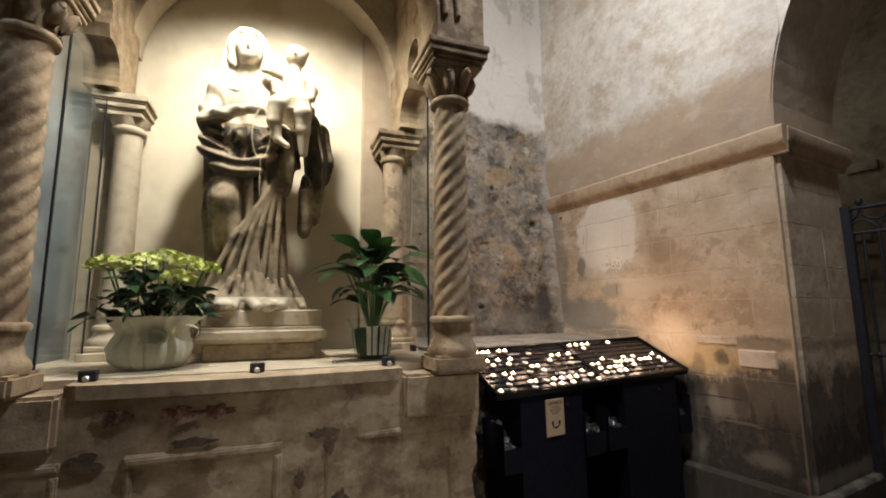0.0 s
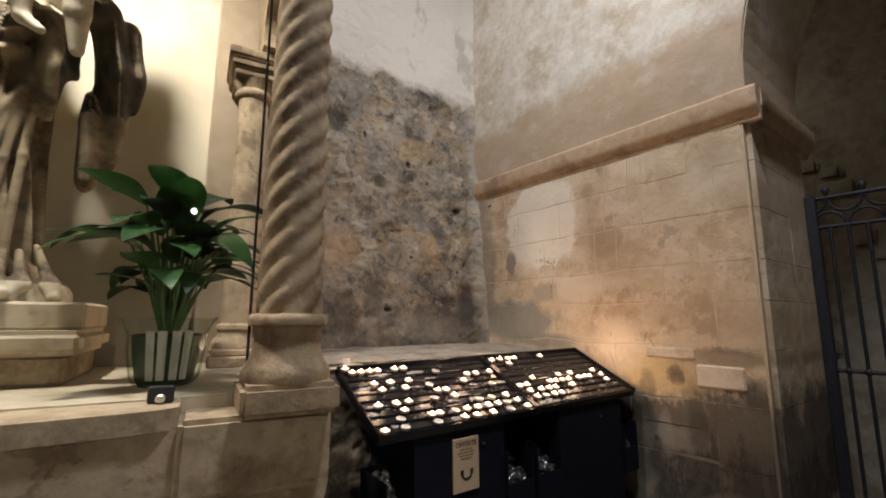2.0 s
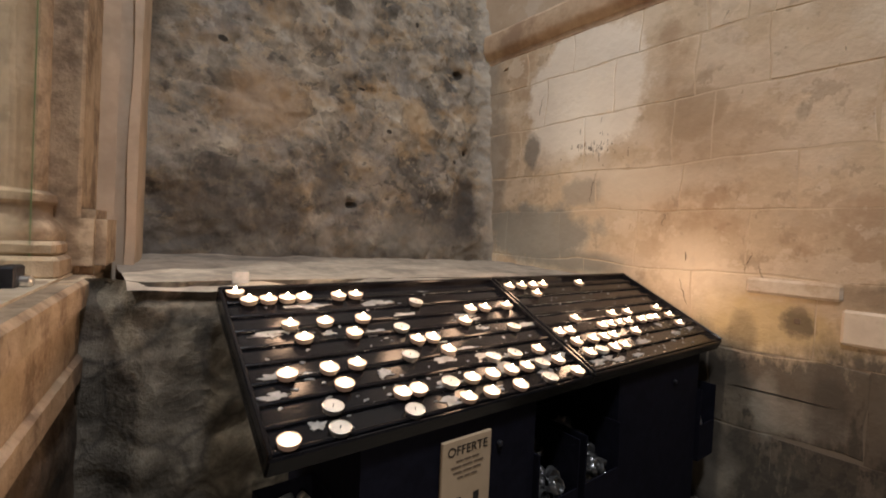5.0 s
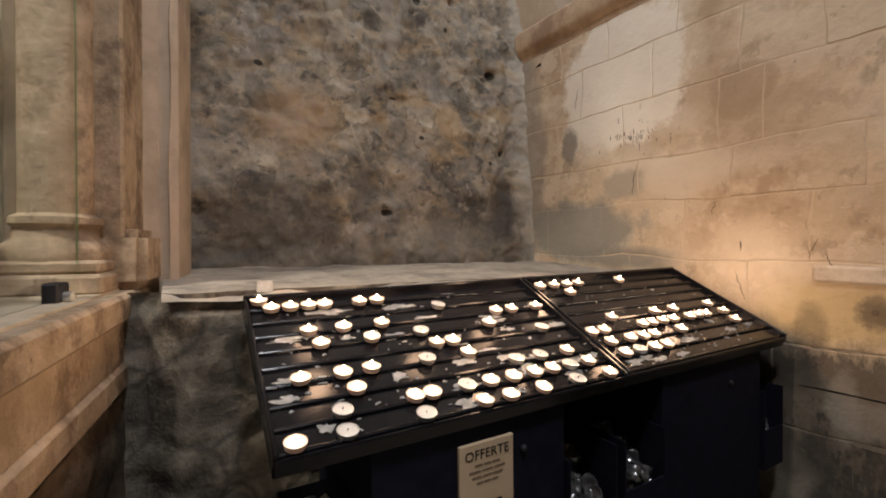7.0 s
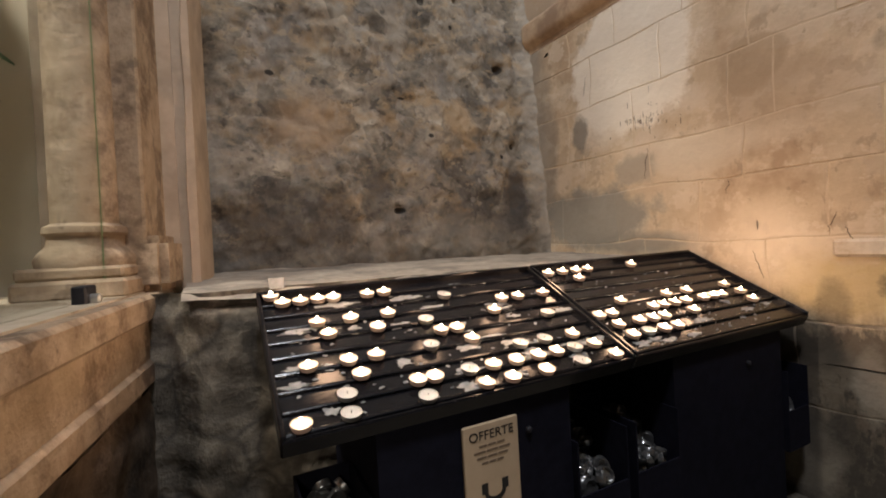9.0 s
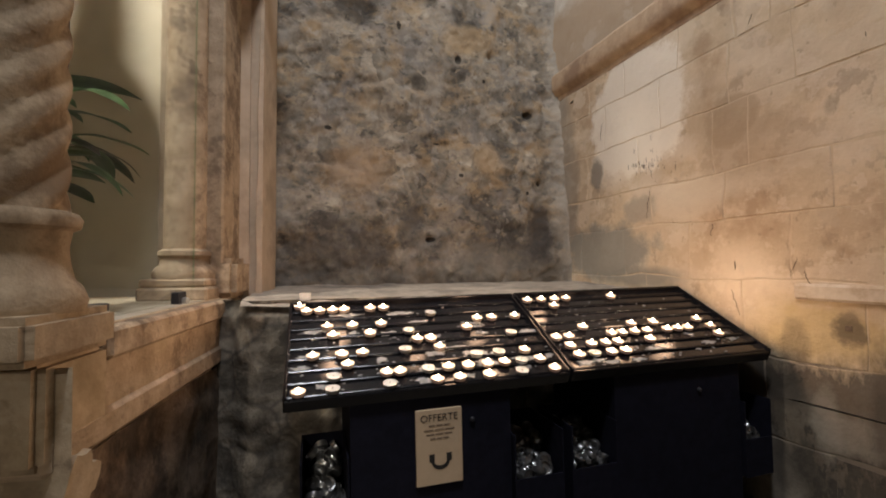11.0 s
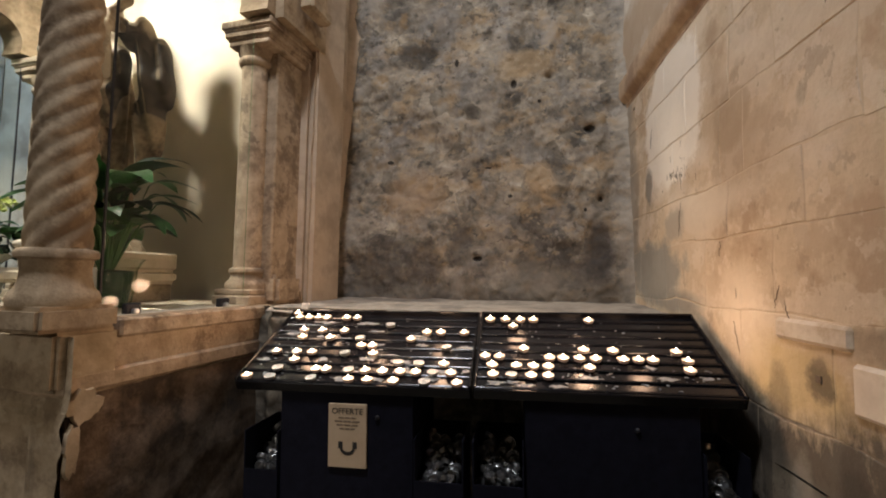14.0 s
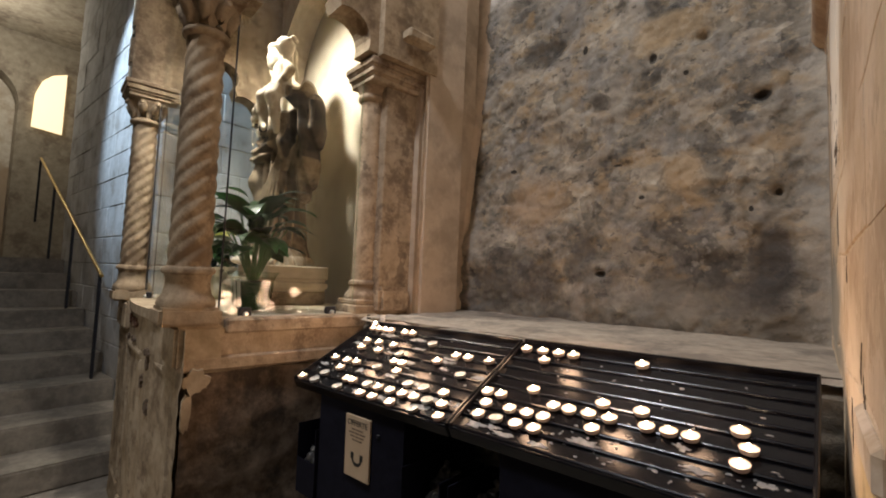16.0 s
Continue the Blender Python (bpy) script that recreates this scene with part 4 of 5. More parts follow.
class Carving:
    """A solid carved on a grid: shapes are blended softly, then skinned into one mesh."""

    def __init__(self, lo, hi, h):
        self.lo, self.h = lo, h
        self.ax = [np.arange(lo[i], hi[i], h, dtype=np.float32) for i in range(3)]
        self.f = np.full([len(a) for a in self.ax], 0.2, np.float32)

    def window(self, lo, hi):
        s = tuple(slice(max(0, int((lo[i] - self.lo[i]) / self.h)), max(0, int((hi[i] - self.lo[i]) / self.h) + 2)) for i in range(3))
        return s, self.ax[0][s[0]][:, None, None], self.ax[1][s[1]][None, :, None], self.ax[2][s[2]][None, None, :]

    def blend(self, s, d, k, cut=False):
        old = self.f[s]
        if cut:
            t = np.clip(0.5 - 0.5 * (old + d) / k, 0, 1)
            self.f[s] = old * (1 - t) - d * t + k * t * (1 - t)
        else:
            t = np.clip(0.5 + 0.5 * (old - d) / k, 0, 1)
            self.f[s] = old * (1 - t) + d * t - k * t * (1 - t)

    def ball(self, c, r, k=0.012, cut=False, warp=None):
        m = 0.05
        s, x, y, z = self.window([c[i] - r[i] - m for i in range(3)], [c[i] + r[i] + m for i in range(3)])
        q = np.sqrt(((x - c[0]) / r[0]) ** 2 + ((y - c[1]) / r[1]) ** 2 + ((z - c[2]) / r[2]) ** 2)
        d = (q - 1) * min(r)
        if warp:
            d = d + warp(x, y, z)
        self.blend(s, d, k, cut)

    def limb(self, path, radii, k=0.012, flat=1.0, warp=None):
        """A rounded limb of changing thickness along a path, thinner in depth by flat."""
        for a, b, r0, r1 in zip(path, path[1:], radii, radii[1:]):
            m = max(r0, r1) + 0.05
            s, x, y, z = self.window([min(a[i], b[i]) - m for i in range(3)], [max(a[i], b[i]) + m for i in range(3)])
            v = [b[i] - a[i] for i in range(3)]
            w2 = sum(q * q for q in v)
            t = np.clip(((x - a[0]) * v[0] + (y - a[1]) * v[1] + (z - a[2]) * v[2]) / w2, 0, 1)
            d = np.sqrt((x - a[0] - v[0] * t) ** 2 + ((y - a[1] - v[1] * t) / flat) ** 2 + (z - a[2] - v[2] * t) ** 2) - (r0 + (r1 - r0) * t)
            if warp:
                d = d + warp(x, y, z)
            self.blend(s, d, k)

    def skin(self):
        f, h = self.f, self.h
        nx, ny, nz = (n - 1 for n in f.shape)
        total = np.zeros((nx, ny, nz, 3), np.float32)
        count = np.zeros((nx, ny, nz), np.float32)
        corner = [(i, j, k) for i in (0, 1) for j in (0, 1) for k in (0, 1)]
        for a in corner:
            for axis in range(3):
                if a[axis]:
                    continue
                b = tuple(a[i] + (i == axis) for i in range(3))
                fa = f[a[0]:a[0] + nx, a[1]:a[1] + ny, a[2]:a[2] + nz]
                fb = f[b[0]:b[0] + nx, b[1]:b[1] + ny, b[2]:b[2] + nz]
                hit = (fa < 0) != (fb < 0)
                t = np.where(hit, fa / np.where(hit, fa - fb, 1), 0)
                count += hit
                for i in range(3):
                    total[..., i] += hit * (a[i] + (t if i == axis else 0))
        has = count > 0
        index = np.full(has.shape, -1, np.int64)
        index[has] = np.arange(has.sum())
        cells = np.argwhere(has)
        verts = (cells + total[has] / count[has][:, None]) * h + np.array(self.lo)
        faces = []
        neg = f < 0
        for axis in range(3):
            u, v = (axis + 1) % 3, (axis + 2) % 3
            lo = [slice(None)] * 3
            hi = [slice(None)] * 3
            lo[axis], hi[axis] = slice(0, -1), slice(1, None)
            change = neg[tuple(lo)] != neg[tuple(hi)]
            e = np.argwhere(change)
            e = e[(e[:, u] > 0) & (e[:, v] > 0) & (e[:, u] < f.shape[u] - 1) & (e[:, v] < f.shape[v] - 1)]
            du, dv = np.eye(3, dtype=int)[u], np.eye(3, dtype=int)[v]
            q = np.stack([index[tuple((e - o).T)] for o in (du + dv, dv, 0 * du, du)], 1)
            out = neg[tuple(e.T)]
            faces.append(np.where(out[:, None], q, q[:, ::-1]))
        me = bpy.data.meshes.new("statue")
        me.from_pydata(verts.tolist(), [], np.concatenate(faces).tolist())
        return me


def make_statue():
    """A draped standing figure with a small one on its arm, in plain rounded shapes."""
    c = Carving((-0.40, -0.30, -0.01), (0.32, 0.22, 1.42), 0.0040)
    hx = -0.115
    # robe, falling from the hips to the floor in slanting folds
    s, x, y, z = c.window((-0.40, -0.30, -0.01), (0.32, 0.22, 1.16))
    hs = [0, 0.04, 0.12, 0.30, 0.45, 0.60, 0.75, 0.88, 0.98, 1.06, 1.10, 1.13]
    wide = np.interp(z, hs, [0.195, 0.185, 0.150, 0.146, 0.150, 0.150, 0.142, 0.126, 0.118, 0.122, 0.095, 0.03])
    deep = np.interp(z, hs, [0.150, 0.140, 0.115, 0.110, 0.112, 0.112, 0.105, 0.095, 0.088, 0.082, 0.065, 0.03])
    mid = np.interp(z, hs, [-0.05, -0.05, -0.06, -0.08, -0.095, -0.09, -0.085, -0.09, -0.10, -0.108, -0.112, -0.115])
    a = np.arctan2(y / deep, (x - mid) / wide)
    q = np.sqrt(((x - mid) / wide) ** 2 + (y / deep) ** 2)
    phase = 6.2 * a + 7.5 * z * np.clip(1 - z, 0, 1) + 0.8 * np.sin(2 * a + 5 * z) + 0.5 * np.sin(11 * z)
    fold = (np.abs(np.sin(phase)) - 0.62) * 0.034 + 0.008 * np.sin(17 * a - 9 * z)
    fold = fold * np.clip((0.86 - z) / 0.2, 0, 1) + 0.010 * np.sin(9 * a + 4 * z) * np.clip((z - 0.8) / 0.1, 0, 1)
    fold = fold + 0.018 * np.sin(5 * a + 2) * np.clip((0.10 - z) / 0.08, 0, 1)
    d = (q - 1) * np.minimum(wide, deep) - fold
    c.blend(s, np.maximum(d, z - 1.125), 0.01)
    # spread hem, feet
    for k in range(11):
        t = k / 10
        w1 = 0.02 * math.sin(5.3 * k)
        c.limb([(-0.19 + 0.29 * t, -0.10 - 0.05 * math.sin(math.pi * t), 0.15 + w1), (-0.215 + 0.35 * t + w1, -0.13 - 0.05 * math.sin(math.pi * t) + 0.5 * w1, 0.045), (-0.205 + 0.34 * t + 2.5 * w1, -0.15 - 0.055 * math.sin(math.pi * t), 0.014)], [0.008, 0.017, 0.015 + 0.3 * w1], 0.022)
    c.ball((-0.15, -0.19, 0.022), (0.035, 0.055, 0.024))
    c.ball((0.04, -0.185, 0.022), (0.035, 0.055, 0.022))
    # knee pressing through the cloth
    c.limb([(-0.16, -0.06, 0.70), (-0.18, -0.100, 0.50), (-0.165, -0.08, 0.32)], [0.055, 0.054, 0.032], 0.04)
    for k in range(6):
        c.limb([(0.055 - 0.010 * k, -0.085 - 0.004 * k, 0.72 - 0.03 * k), (0.045 - 0.036 * k, -0.098 - 0.006 * k, 0.42 - 0.02 * k), (0.035 - 0.052 * k, -0.110 - 0.003 * k, 0.09)], [0.008, 0.011, 0.012], 0.010)
    # trunk, neck, head
    c.ball((hx + 0.005, -0.045, 1.00), (0.105, 0.062, 0.090), 0.03)
    c.ball((hx - 0.10, -0.01, 1.055), (0.062, 0.060, 0.060), 0.03)
    c.ball((hx + 0.10, 0.0, 1.055), (0.055, 0.055, 0.055), 0.03)
    c.limb([(hx - 0.09, -0.062, 1.055), (hx - 0.04, -0.098, 1.035), (hx + 0.03, -0.100, 1.035), (hx + 0.09, -0.065, 1.05)], [0.008] * 4, 0.006)
    # veil round a hollow for the face
    folds = lambda x, y, z: 0.006 * np.sin(np.arctan2(y + 0.02, x - hx) * 15 + 9 * z)
    c.ball((hx, -0.035, 1.292), (0.083, 0.080, 0.098), 0.01, warp=folds)
    for e in (-1, 1):
        c.limb([(hx + 0.062 * e, -0.045, 1.30), (hx + 0.076 * e, -0.035, 1.20), (hx + 0.092 * e, -0.02, 1.10)], [0.026, 0.026, 0.030], 0.012, 1.2, folds)
    c.ball((hx, 0.0, 1.17), (0.082, 0.05, 0.10), 0.02, warp=folds)
    c.ball((hx, -0.135, 1.262), (0.066, 0.078, 0.092), 0.008, cut=True)
    c.limb([(hx, -0.02, 1.09), (hx, -0.045, 1.20)], [0.042, 0.036], 0.015)
    c.ball((hx, -0.074, 1.270), (0.052, 0.056, 0.080), 0.004)
    c.ball((hx, -0.093, 1.222), (0.026, 0.026, 0.024), 0.02)
    for e in (-1, 1):
        c.ball((hx + 0.021 * e, -0.128, 1.279), (0.013, 0.011, 0.007), 0.005, cut=True)
        c.ball((hx + 0.021 * e, -0.112, 1.277), (0.008, 0.008, 0.006), 0.002)
        c.limb([(hx + 0.050 * e, -0.075, 1.31), (hx + 0.028 * e, -0.105, 1.335), (hx, -0.112, 1.342)], [0.016, 0.015, 0.012], 0.006)
    c.limb([(hx, -0.120, 1.288), (hx, -0.131, 1.256)], [0.0045, 0.0070], 0.005)
    c.ball((hx, -0.126, 1.236), (0.014, 0.008, 0.0035), 0.004, cut=True)
    c.limb([(hx - 0.010, -0.118, 1.229), (hx + 0.010, -0.118, 1.229)], [0.0045, 0.0045], 0.003)
    # arms of the large figure
    sleeve = lambda x, y, z: 0.0025 * np.sin(90 * z + 60 * x)
    c.limb([(-0.215, 0.0, 1.05), (-0.252, -0.02, 0.95), (-0.262, -0.05, 0.880)], [0.046, 0.044, 0.040], 0.03, 1.0, sleeve)
    c.limb([(-0.262, -0.05, 0.880), (-0.21, -0.125, 0.888), (-0.13, -0.165, 0.912)], [0.040, 0.032, 0.026], 0.02, 1.0, sleeve)
    c.limb([(-0.13, -0.165, 0.912), (-0.085, -0.175, 0.922), (-0.06, -0.176, 0.925)], [0.021, 0.024, 0.020], 0.008)
    for k in range(4):
        c.limb([(-0.065, -0.176, 0.935 - 0.011 * k), (-0.025, -0.180, 0.940 - 0.013 * k), (-0.005, -0.172, 0.930 - 0.013 * k)], [0.0075, 0.0068, 0.006], 0.004)
    c.limb([(0.0, 0.0, 1.04), (0.12, -0.02, 0.97), (0.165, -0.06, 0.94), (0.14, -0.12, 0.965)], [0.055, 0.055, 0.048, 0.030], 0.02)
    # mantle: swags from the elbow across the hips, and a fall behind the small figure
    swag = lambda x, y, z: 0.010 * np.sin(110 * (z - 2.2 * (x + 0.14) ** 2) + 6 * x)
    c.limb([(-0.248, -0.03, 0.86), (-0.238, -0.06, 0.74), (-0.18, -0.115, 0.655), (-0.09, -0.125, 0.645), (-0.015, -0.105, 0.74), (0.02, -0.09, 0.86)], [0.042, 0.048, 0.046, 0.040, 0.034, 0.03], 0.012, 0.9, swag)
    c.limb([(-0.235, 0.03, 0.88), (-0.225, 0.05, 0.60), (-0.205, 0.06, 0.30)], [0.05, 0.045, 0.03], 0.02)
    pleat = lambda x, y, z: 0.011 * np.sin(75 * x + 30 * y + 12 * z)
    c.limb([(0.13, 0.0, 1.02), (0.195, -0.01, 0.90), (0.218, -0.01, 0.76), (0.205, 0.0, 0.58), (0.175, 0.01, 0.40)], [0.05, 0.064, 0.066, 0.056, 0.034], 0.015, 1.1, pleat)
    c.limb([(0.07, -0.06, 0.86), (0.08, -0.08, 0.70), (0.06, -0.08, 0.56)], [0.045, 0.045, 0.02], 0.015, 1.0, pleat)
    # small figure
    c.limb([(0.085, -0.125, 1.115), (0.095, -0.135, 1.03)], [0.050, 0.054], 0.012)
    c.ball((0.092, -0.125, 1.250), (0.048, 0.051, 0.056), 0.006)
    for k in range(12):
        t = 2.4 * k
        c.ball((0.098 + 0.040 * math.cos(t), -0.106 + 0.033 * math.sin(t), 1.284 + 0.012 * math.cos(1.7 * k)), (0.014, 0.014, 0.013), 0.004)
    for e in (-1, 1):
        c.ball((0.084 + 0.017 * e, -0.174, 1.256), (0.010, 0.008, 0.006), 0.005, cut=True)
    c.ball((0.082, -0.175, 1.243), (0.007, 0.008, 0.008), 0.005)
    c.limb([(0.088, -0.12, 1.15), (0.09, -0.12, 1.21)], [0.028, 0.026], 0.012)
    c.limb([(0.045, -0.125, 1.135), (0.0, -0.12, 1.15), (-0.045, -0.095, 1.165)], [0.026, 0.022, 0.016], 0.010)
    c.limb([(0.125, -0.12, 1.13), (0.168, -0.125, 1.085), (0.160, -0.155, 1.03), (0.135, -0.170, 1.01)], [0.027, 0.026, 0.020, 0.015], 0.010)
    c.limb([(0.065, -0.14, 1.01), (0.015, -0.195, 0.955), (0.005, -0.190, 0.87), (0.020, -0.185, 0.79)], [0.044, 0.038, 0.031, 0.019], 0.010)
    c.limb([(0.020, -0.185, 0.79), (0.062, -0.205, 0.755)], [0.018, 0.013], 0.010)
    c.limb([(0.115, -0.14, 1.01), (0.125, -0.195, 0.93), (0.128, -0.180, 0.85), (0.135, -0.165, 0.74)], [0.044, 0.038, 0.031, 0.018], 0.010)
    for k in range(4):
        c.limb([(0.175, -0.125, 0.985 - 0.014 * k), (0.12, -0.195, 1.00 - 0.016 * k), (0.055, -0.195, 0.995 - 0.016 * k)], [0.011, 0.010, 0.007], 0.004)
    done = c.skin()
    for m in (SKIN, ROBE, SHADEROBE):
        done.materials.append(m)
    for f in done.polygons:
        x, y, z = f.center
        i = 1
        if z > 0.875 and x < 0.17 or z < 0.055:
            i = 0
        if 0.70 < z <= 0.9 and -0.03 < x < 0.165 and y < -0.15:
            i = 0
        # mantle areas take the dark tone that includes painted fold shade
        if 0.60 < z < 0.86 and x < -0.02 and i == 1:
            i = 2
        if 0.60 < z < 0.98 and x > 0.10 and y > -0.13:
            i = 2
        # mantle faces turned up or forward are coloured lighter, as painted light
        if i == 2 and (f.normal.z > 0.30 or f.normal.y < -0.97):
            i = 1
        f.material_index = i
    done.shade_smooth()
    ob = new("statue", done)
    ob.matrix_world = SHRINE @ pose(-0.77, 0.70, 1.424, 0, 0, 4) @ Matrix.Diagonal((1.14, 1.1, 1.075, 1))
    return tagged(ob, "weathered pale stone statue of a draped standing figure", "statue")


make_statue()
bm = bmesh.new()
for k in range(60):
    t = k / 59
    a = t * 2 * math.pi
    x, z = -0.045 + 0.036 * math.sin(a), 0.92 - 0.24 * (1 - math.cos(a)) * 0.5
    add_ball(bm, (x, -0.200 + 0.008 * math.cos(a), z), (0.0045, 0.0045, 0.0045), sub=1)
for k in range(14):
    add_ball(bm, (-0.043, -0.208, 0.67 - 0.012 * k), (0.004, 0.004, 0.004), sub=1)
ros = tagged(part("rosary", bm, BEAD), "pale beaded rosary hanging from the statue's hand", "rosary")
ros.matrix_world = SHRINE @ pose(-0.77, 0.70, 1.424, 0, 0, 4) @ Matrix.Diagonal((1.14, 1.1, 1.075, 1))


# ---- plants ----
def blade(length, width, bend, m_bend=0.15):
    """A pointed leaf along +y, folded at its midrib, bending down."""
    bm = bmesh.new()
    rows = []
    for i in range(11):
        t = i / 10
        wd = width * math.sin(math.pi * min(1, t * 0.93 + 0.07)) ** 0.8 * (1 - 0.35 * t) if i < 10 else 0.001
        ang = bend * t
        y = length * (math.sin(ang) / bend if bend else t)
        z = -length * ((1 - math.cos(ang)) / bend if bend else 0)
        rows.append([bm.verts.new((s * wd, y, z + abs(s) * wd * m_bend + 0.004 * math.sin(7 * t + s))) for s in (-1, -0.5, 0, 0.5, 1)])
    for a, b in zip(rows, rows[1:]):
        for i in range(4):
            bm.faces.new((a[i], a[i + 1], b[i + 1], b[i]))
    bmesh.ops.solidify(bm, geom=bm.faces[:], thickness=0.0012)
    return bm


rnd = random.Random(5)
lily = thing("peace_lily", SHRINE @ pose(-0.27, 0.34, 1.196), "tall green peace lily in a cellophane wrapped pot", "plant")
part("pot", lathe([(0.062, 0.0), (0.072, 0.02), (0.083, 0.09), (0.088, 0.135), (0.080, 0.14)], 28), DARKLEAF, lily, "dark green plastic pot", 50)
part("soil", lathe([(0.0005, 0.136), (0.082, 0.137), (0.082, 0.14), (0.0005, 0.142)], 24), SOIL, lily)
bm = lathe([(0.070, 0.001), (0.082, 0.02), (0.094, 0.09), (0.097, 0.14), (0.108, 0.165), (0.122, 0.185)], 60, lobes=26, depth=0.09)
for v in bm.verts:
    v.co += v.co.normalized() * 0.006 * rough(v.co, 24)
bmesh.ops.delete(bm, geom=[f for f in bm.faces if len(f.verts) > 4], context="FACES_ONLY")
part("cellophane", bm, FOIL, lily, "crinkled clear cellophane wrap").visible_shadow = False
for a in (-95, -75, -58, -112):
    bm = sheet(2, 10, lambda u, v: (0.098 * math.cos(radians(a + (u - 0.5) * 13)) * (0.86 + 0.16 * v), 0.098 * math.sin(radians(a + (u - 0.5) * 13)) * (0.86 + 0.16 * v), 0.02 + 0.13 * v))
    bmesh.ops.solidify(bm, geom=bm.faces[:], thickness=0.001)
    part("ribbon", bm, RIBBON, lily, "white satin ribbon")
LILY = [(0.22, 0.052, 1.3, 20, 74, 0.27), (0.20, 0.046, 1.0, 150, 80, 0.26), (0.21, 0.044, 1.1, -80, 84, 0.24), (0.22, 0.040, 1.3, 60, 80, 0.30), (0.26, 0.036, 1.2, 100, 60, 0.28), (0.25, 0.036, 1.3, -20, 50, 0.28), (0.24, 0.034, 1.4, 160, 46, 0.26),
        (0.22, 0.032, 1.3, 210, 44, 0.22), (0.24, 0.034, 1.5, -60, 40, 0.24), (0.22, 0.030, 1.3, 60, 42, 0.24), (0.21, 0.030, 1.2, 270, 35, 0.16)]
for i in range(50):
    if i < len(LILY):
        ln, wd, bd, az, el, st = LILY[i]
    else:
        ln, wd, bd, az, el, st = rnd.uniform(0.12, 0.20), rnd.uniform(0.022, 0.036), rnd.uniform(0.7, 1.5), rnd.uniform(0, 360), rnd.uniform(20, 88), rnd.uniform(0.10, 0.32)
    d = Vector((math.cos(radians(az)), math.sin(radians(az)), 0))
    base = d * 0.02 + Vector((0, 0, 0.14))
    tip = d * (0.03 + st * 0.40 * math.cos(radians(el))) + Vector((0, 0, 0.14 + st * (0.55 + 0.7 * math.sin(radians(el)))))
    lf = part("leaf", blade(ln * 1.12, wd * 1.7, bd * 1.1), LEAF if i % 3 else DARKLEAF, lily, "", 60)
    lf.matrix_basis = Matrix.Translation(tip) @ pose(0, 0, 0, 0, 0, az - 90) @ pose(0, 0, 0, el * 0.75, rnd.uniform(-15, 15), 0)
    part("stalk", add_tube(bmesh.new(), [base, (base + tip) / 2 + Vector((0, 0, 0.02)), tip], [0.004, 0.0034, 0.0028], 6), STALK, lily)

hyd = thing("hydrangea", SHRINE @ pose(-1.17, 0.36, 1.196), "potted hydrangea with yellow-green blooms wrapped in organza", "plant")
bm = lathe([(0.10, 0.0), (0.135, 0.03), (0.145, 0.08), (0.125, 0.13), (0.118, 0.145), (0.15, 0.18), (0.185, 0.205)], 72, lobes=20, depth=0.12)
for v in bm.verts:
    v.co += v.co.normalized() * 0.014 * rough(v.co, 9)
bmesh.ops.delete(bm, geom=[f for f in bm.faces if len(f.verts) > 4 and f.calc_center_median().z > 0.1], context="FACES_ONLY")
part("organza_wrap", bm, VEIL, hyd, "pale green gathered organza wrap", 70)
for s in (-1, 1):
    bm = sheet(18, 3, lambda u, v: (0.09 + s * (0.012 + 0.042 * (1 - math.cos(2 * math.pi * u))), -0.128 - 0.03 * (v - 0.5) - 0.02 * math.sin(math.pi * u), 0.135 + 0.030 * math.sin(2 * math.pi * u) + s * 0.008 + 0.01 * rough((u, v, s), 5)))
    bmesh.ops.solidify(bm, geom=bm.faces[:], thickness=0.001)
    part("bow_loop", bm, VEIL, hyd, "organza bow loop", 60)
for i in range(130):
    az, el = rnd.uniform(0, 360), rnd.uniform(-5, 75)
    R = rnd.uniform(0.10, 0.215)
    c = Vector((R * math.cos(radians(az)) * math.cos(radians(el)) * 1.05, R * math.sin(radians(az)) * math.cos(radians(el)), 0.215 + 0.19 * math.sin(radians(el)) * R / 0.2))
    lf = part("leaf", blade(rnd.uniform(0.06, 0.095), rnd.uniform(0.022, 0.034), rnd.uniform(0.5, 1.4)), DARKLEAF if i % 3 else LEAF, hyd, "", 60)
    lf.matrix_basis = Matrix.Translation(c) @ pose(0, 0, 0, 0, 0, az - 90 + rnd.uniform(-50, 50)) @ pose(0, 0, 0, rnd.uniform(-25, 40), rnd.uniform(-30, 30), 0)
HEADS = ((-0.16, -0.06, 0.40, 0.068), (-0.05, -0.14, 0.395, 0.07), (0.03, -0.05, 0.43, 0.075), (0.10, -0.13, 0.345, 0.062), (0.17, 0.0, 0.40, 0.055), (-0.07, 0.06, 0.43, 0.065), (0.09, 0.09, 0.43, 0.06), (-0.18, 0.06, 0.415, 0.055))
for x, y, z, r in HEADS:
    bm = bmesh.new()
    for k in range(90):
        a, b = rnd.uniform(0, 2 * math.pi), rnd.uniform(-0.25, 1.0)
        q = math.sqrt(max(0, 1 - b * b))
        c = Vector((x + r * q * math.cos(a), y + r * q * math.sin(a), z + r * 0.55 * b))
        m = pose(0, 0, 0, rnd.uniform(-60, 60), rnd.uniform(-60, 60), rnd.uniform(0, 180))
        for t in range(4):
            d = Vector((math.cos(t * math.pi / 2), math.sin(t * math.pi / 2), 0.2))
            e = Vector((-d.y, d.x, 0))
            s = 0.013
            vs = [bm.verts.new(c + m @ p) for p in (Vector((0, 0, 0)), (d * 0.6 + e * 0.5) * s, d * s * 1.15, (d * 0.6 - e * 0.5) * s)]
            bm.faces.new(vs)
    part("flower_head", bm, BLOOM, hyd, "yellow-green flower head")
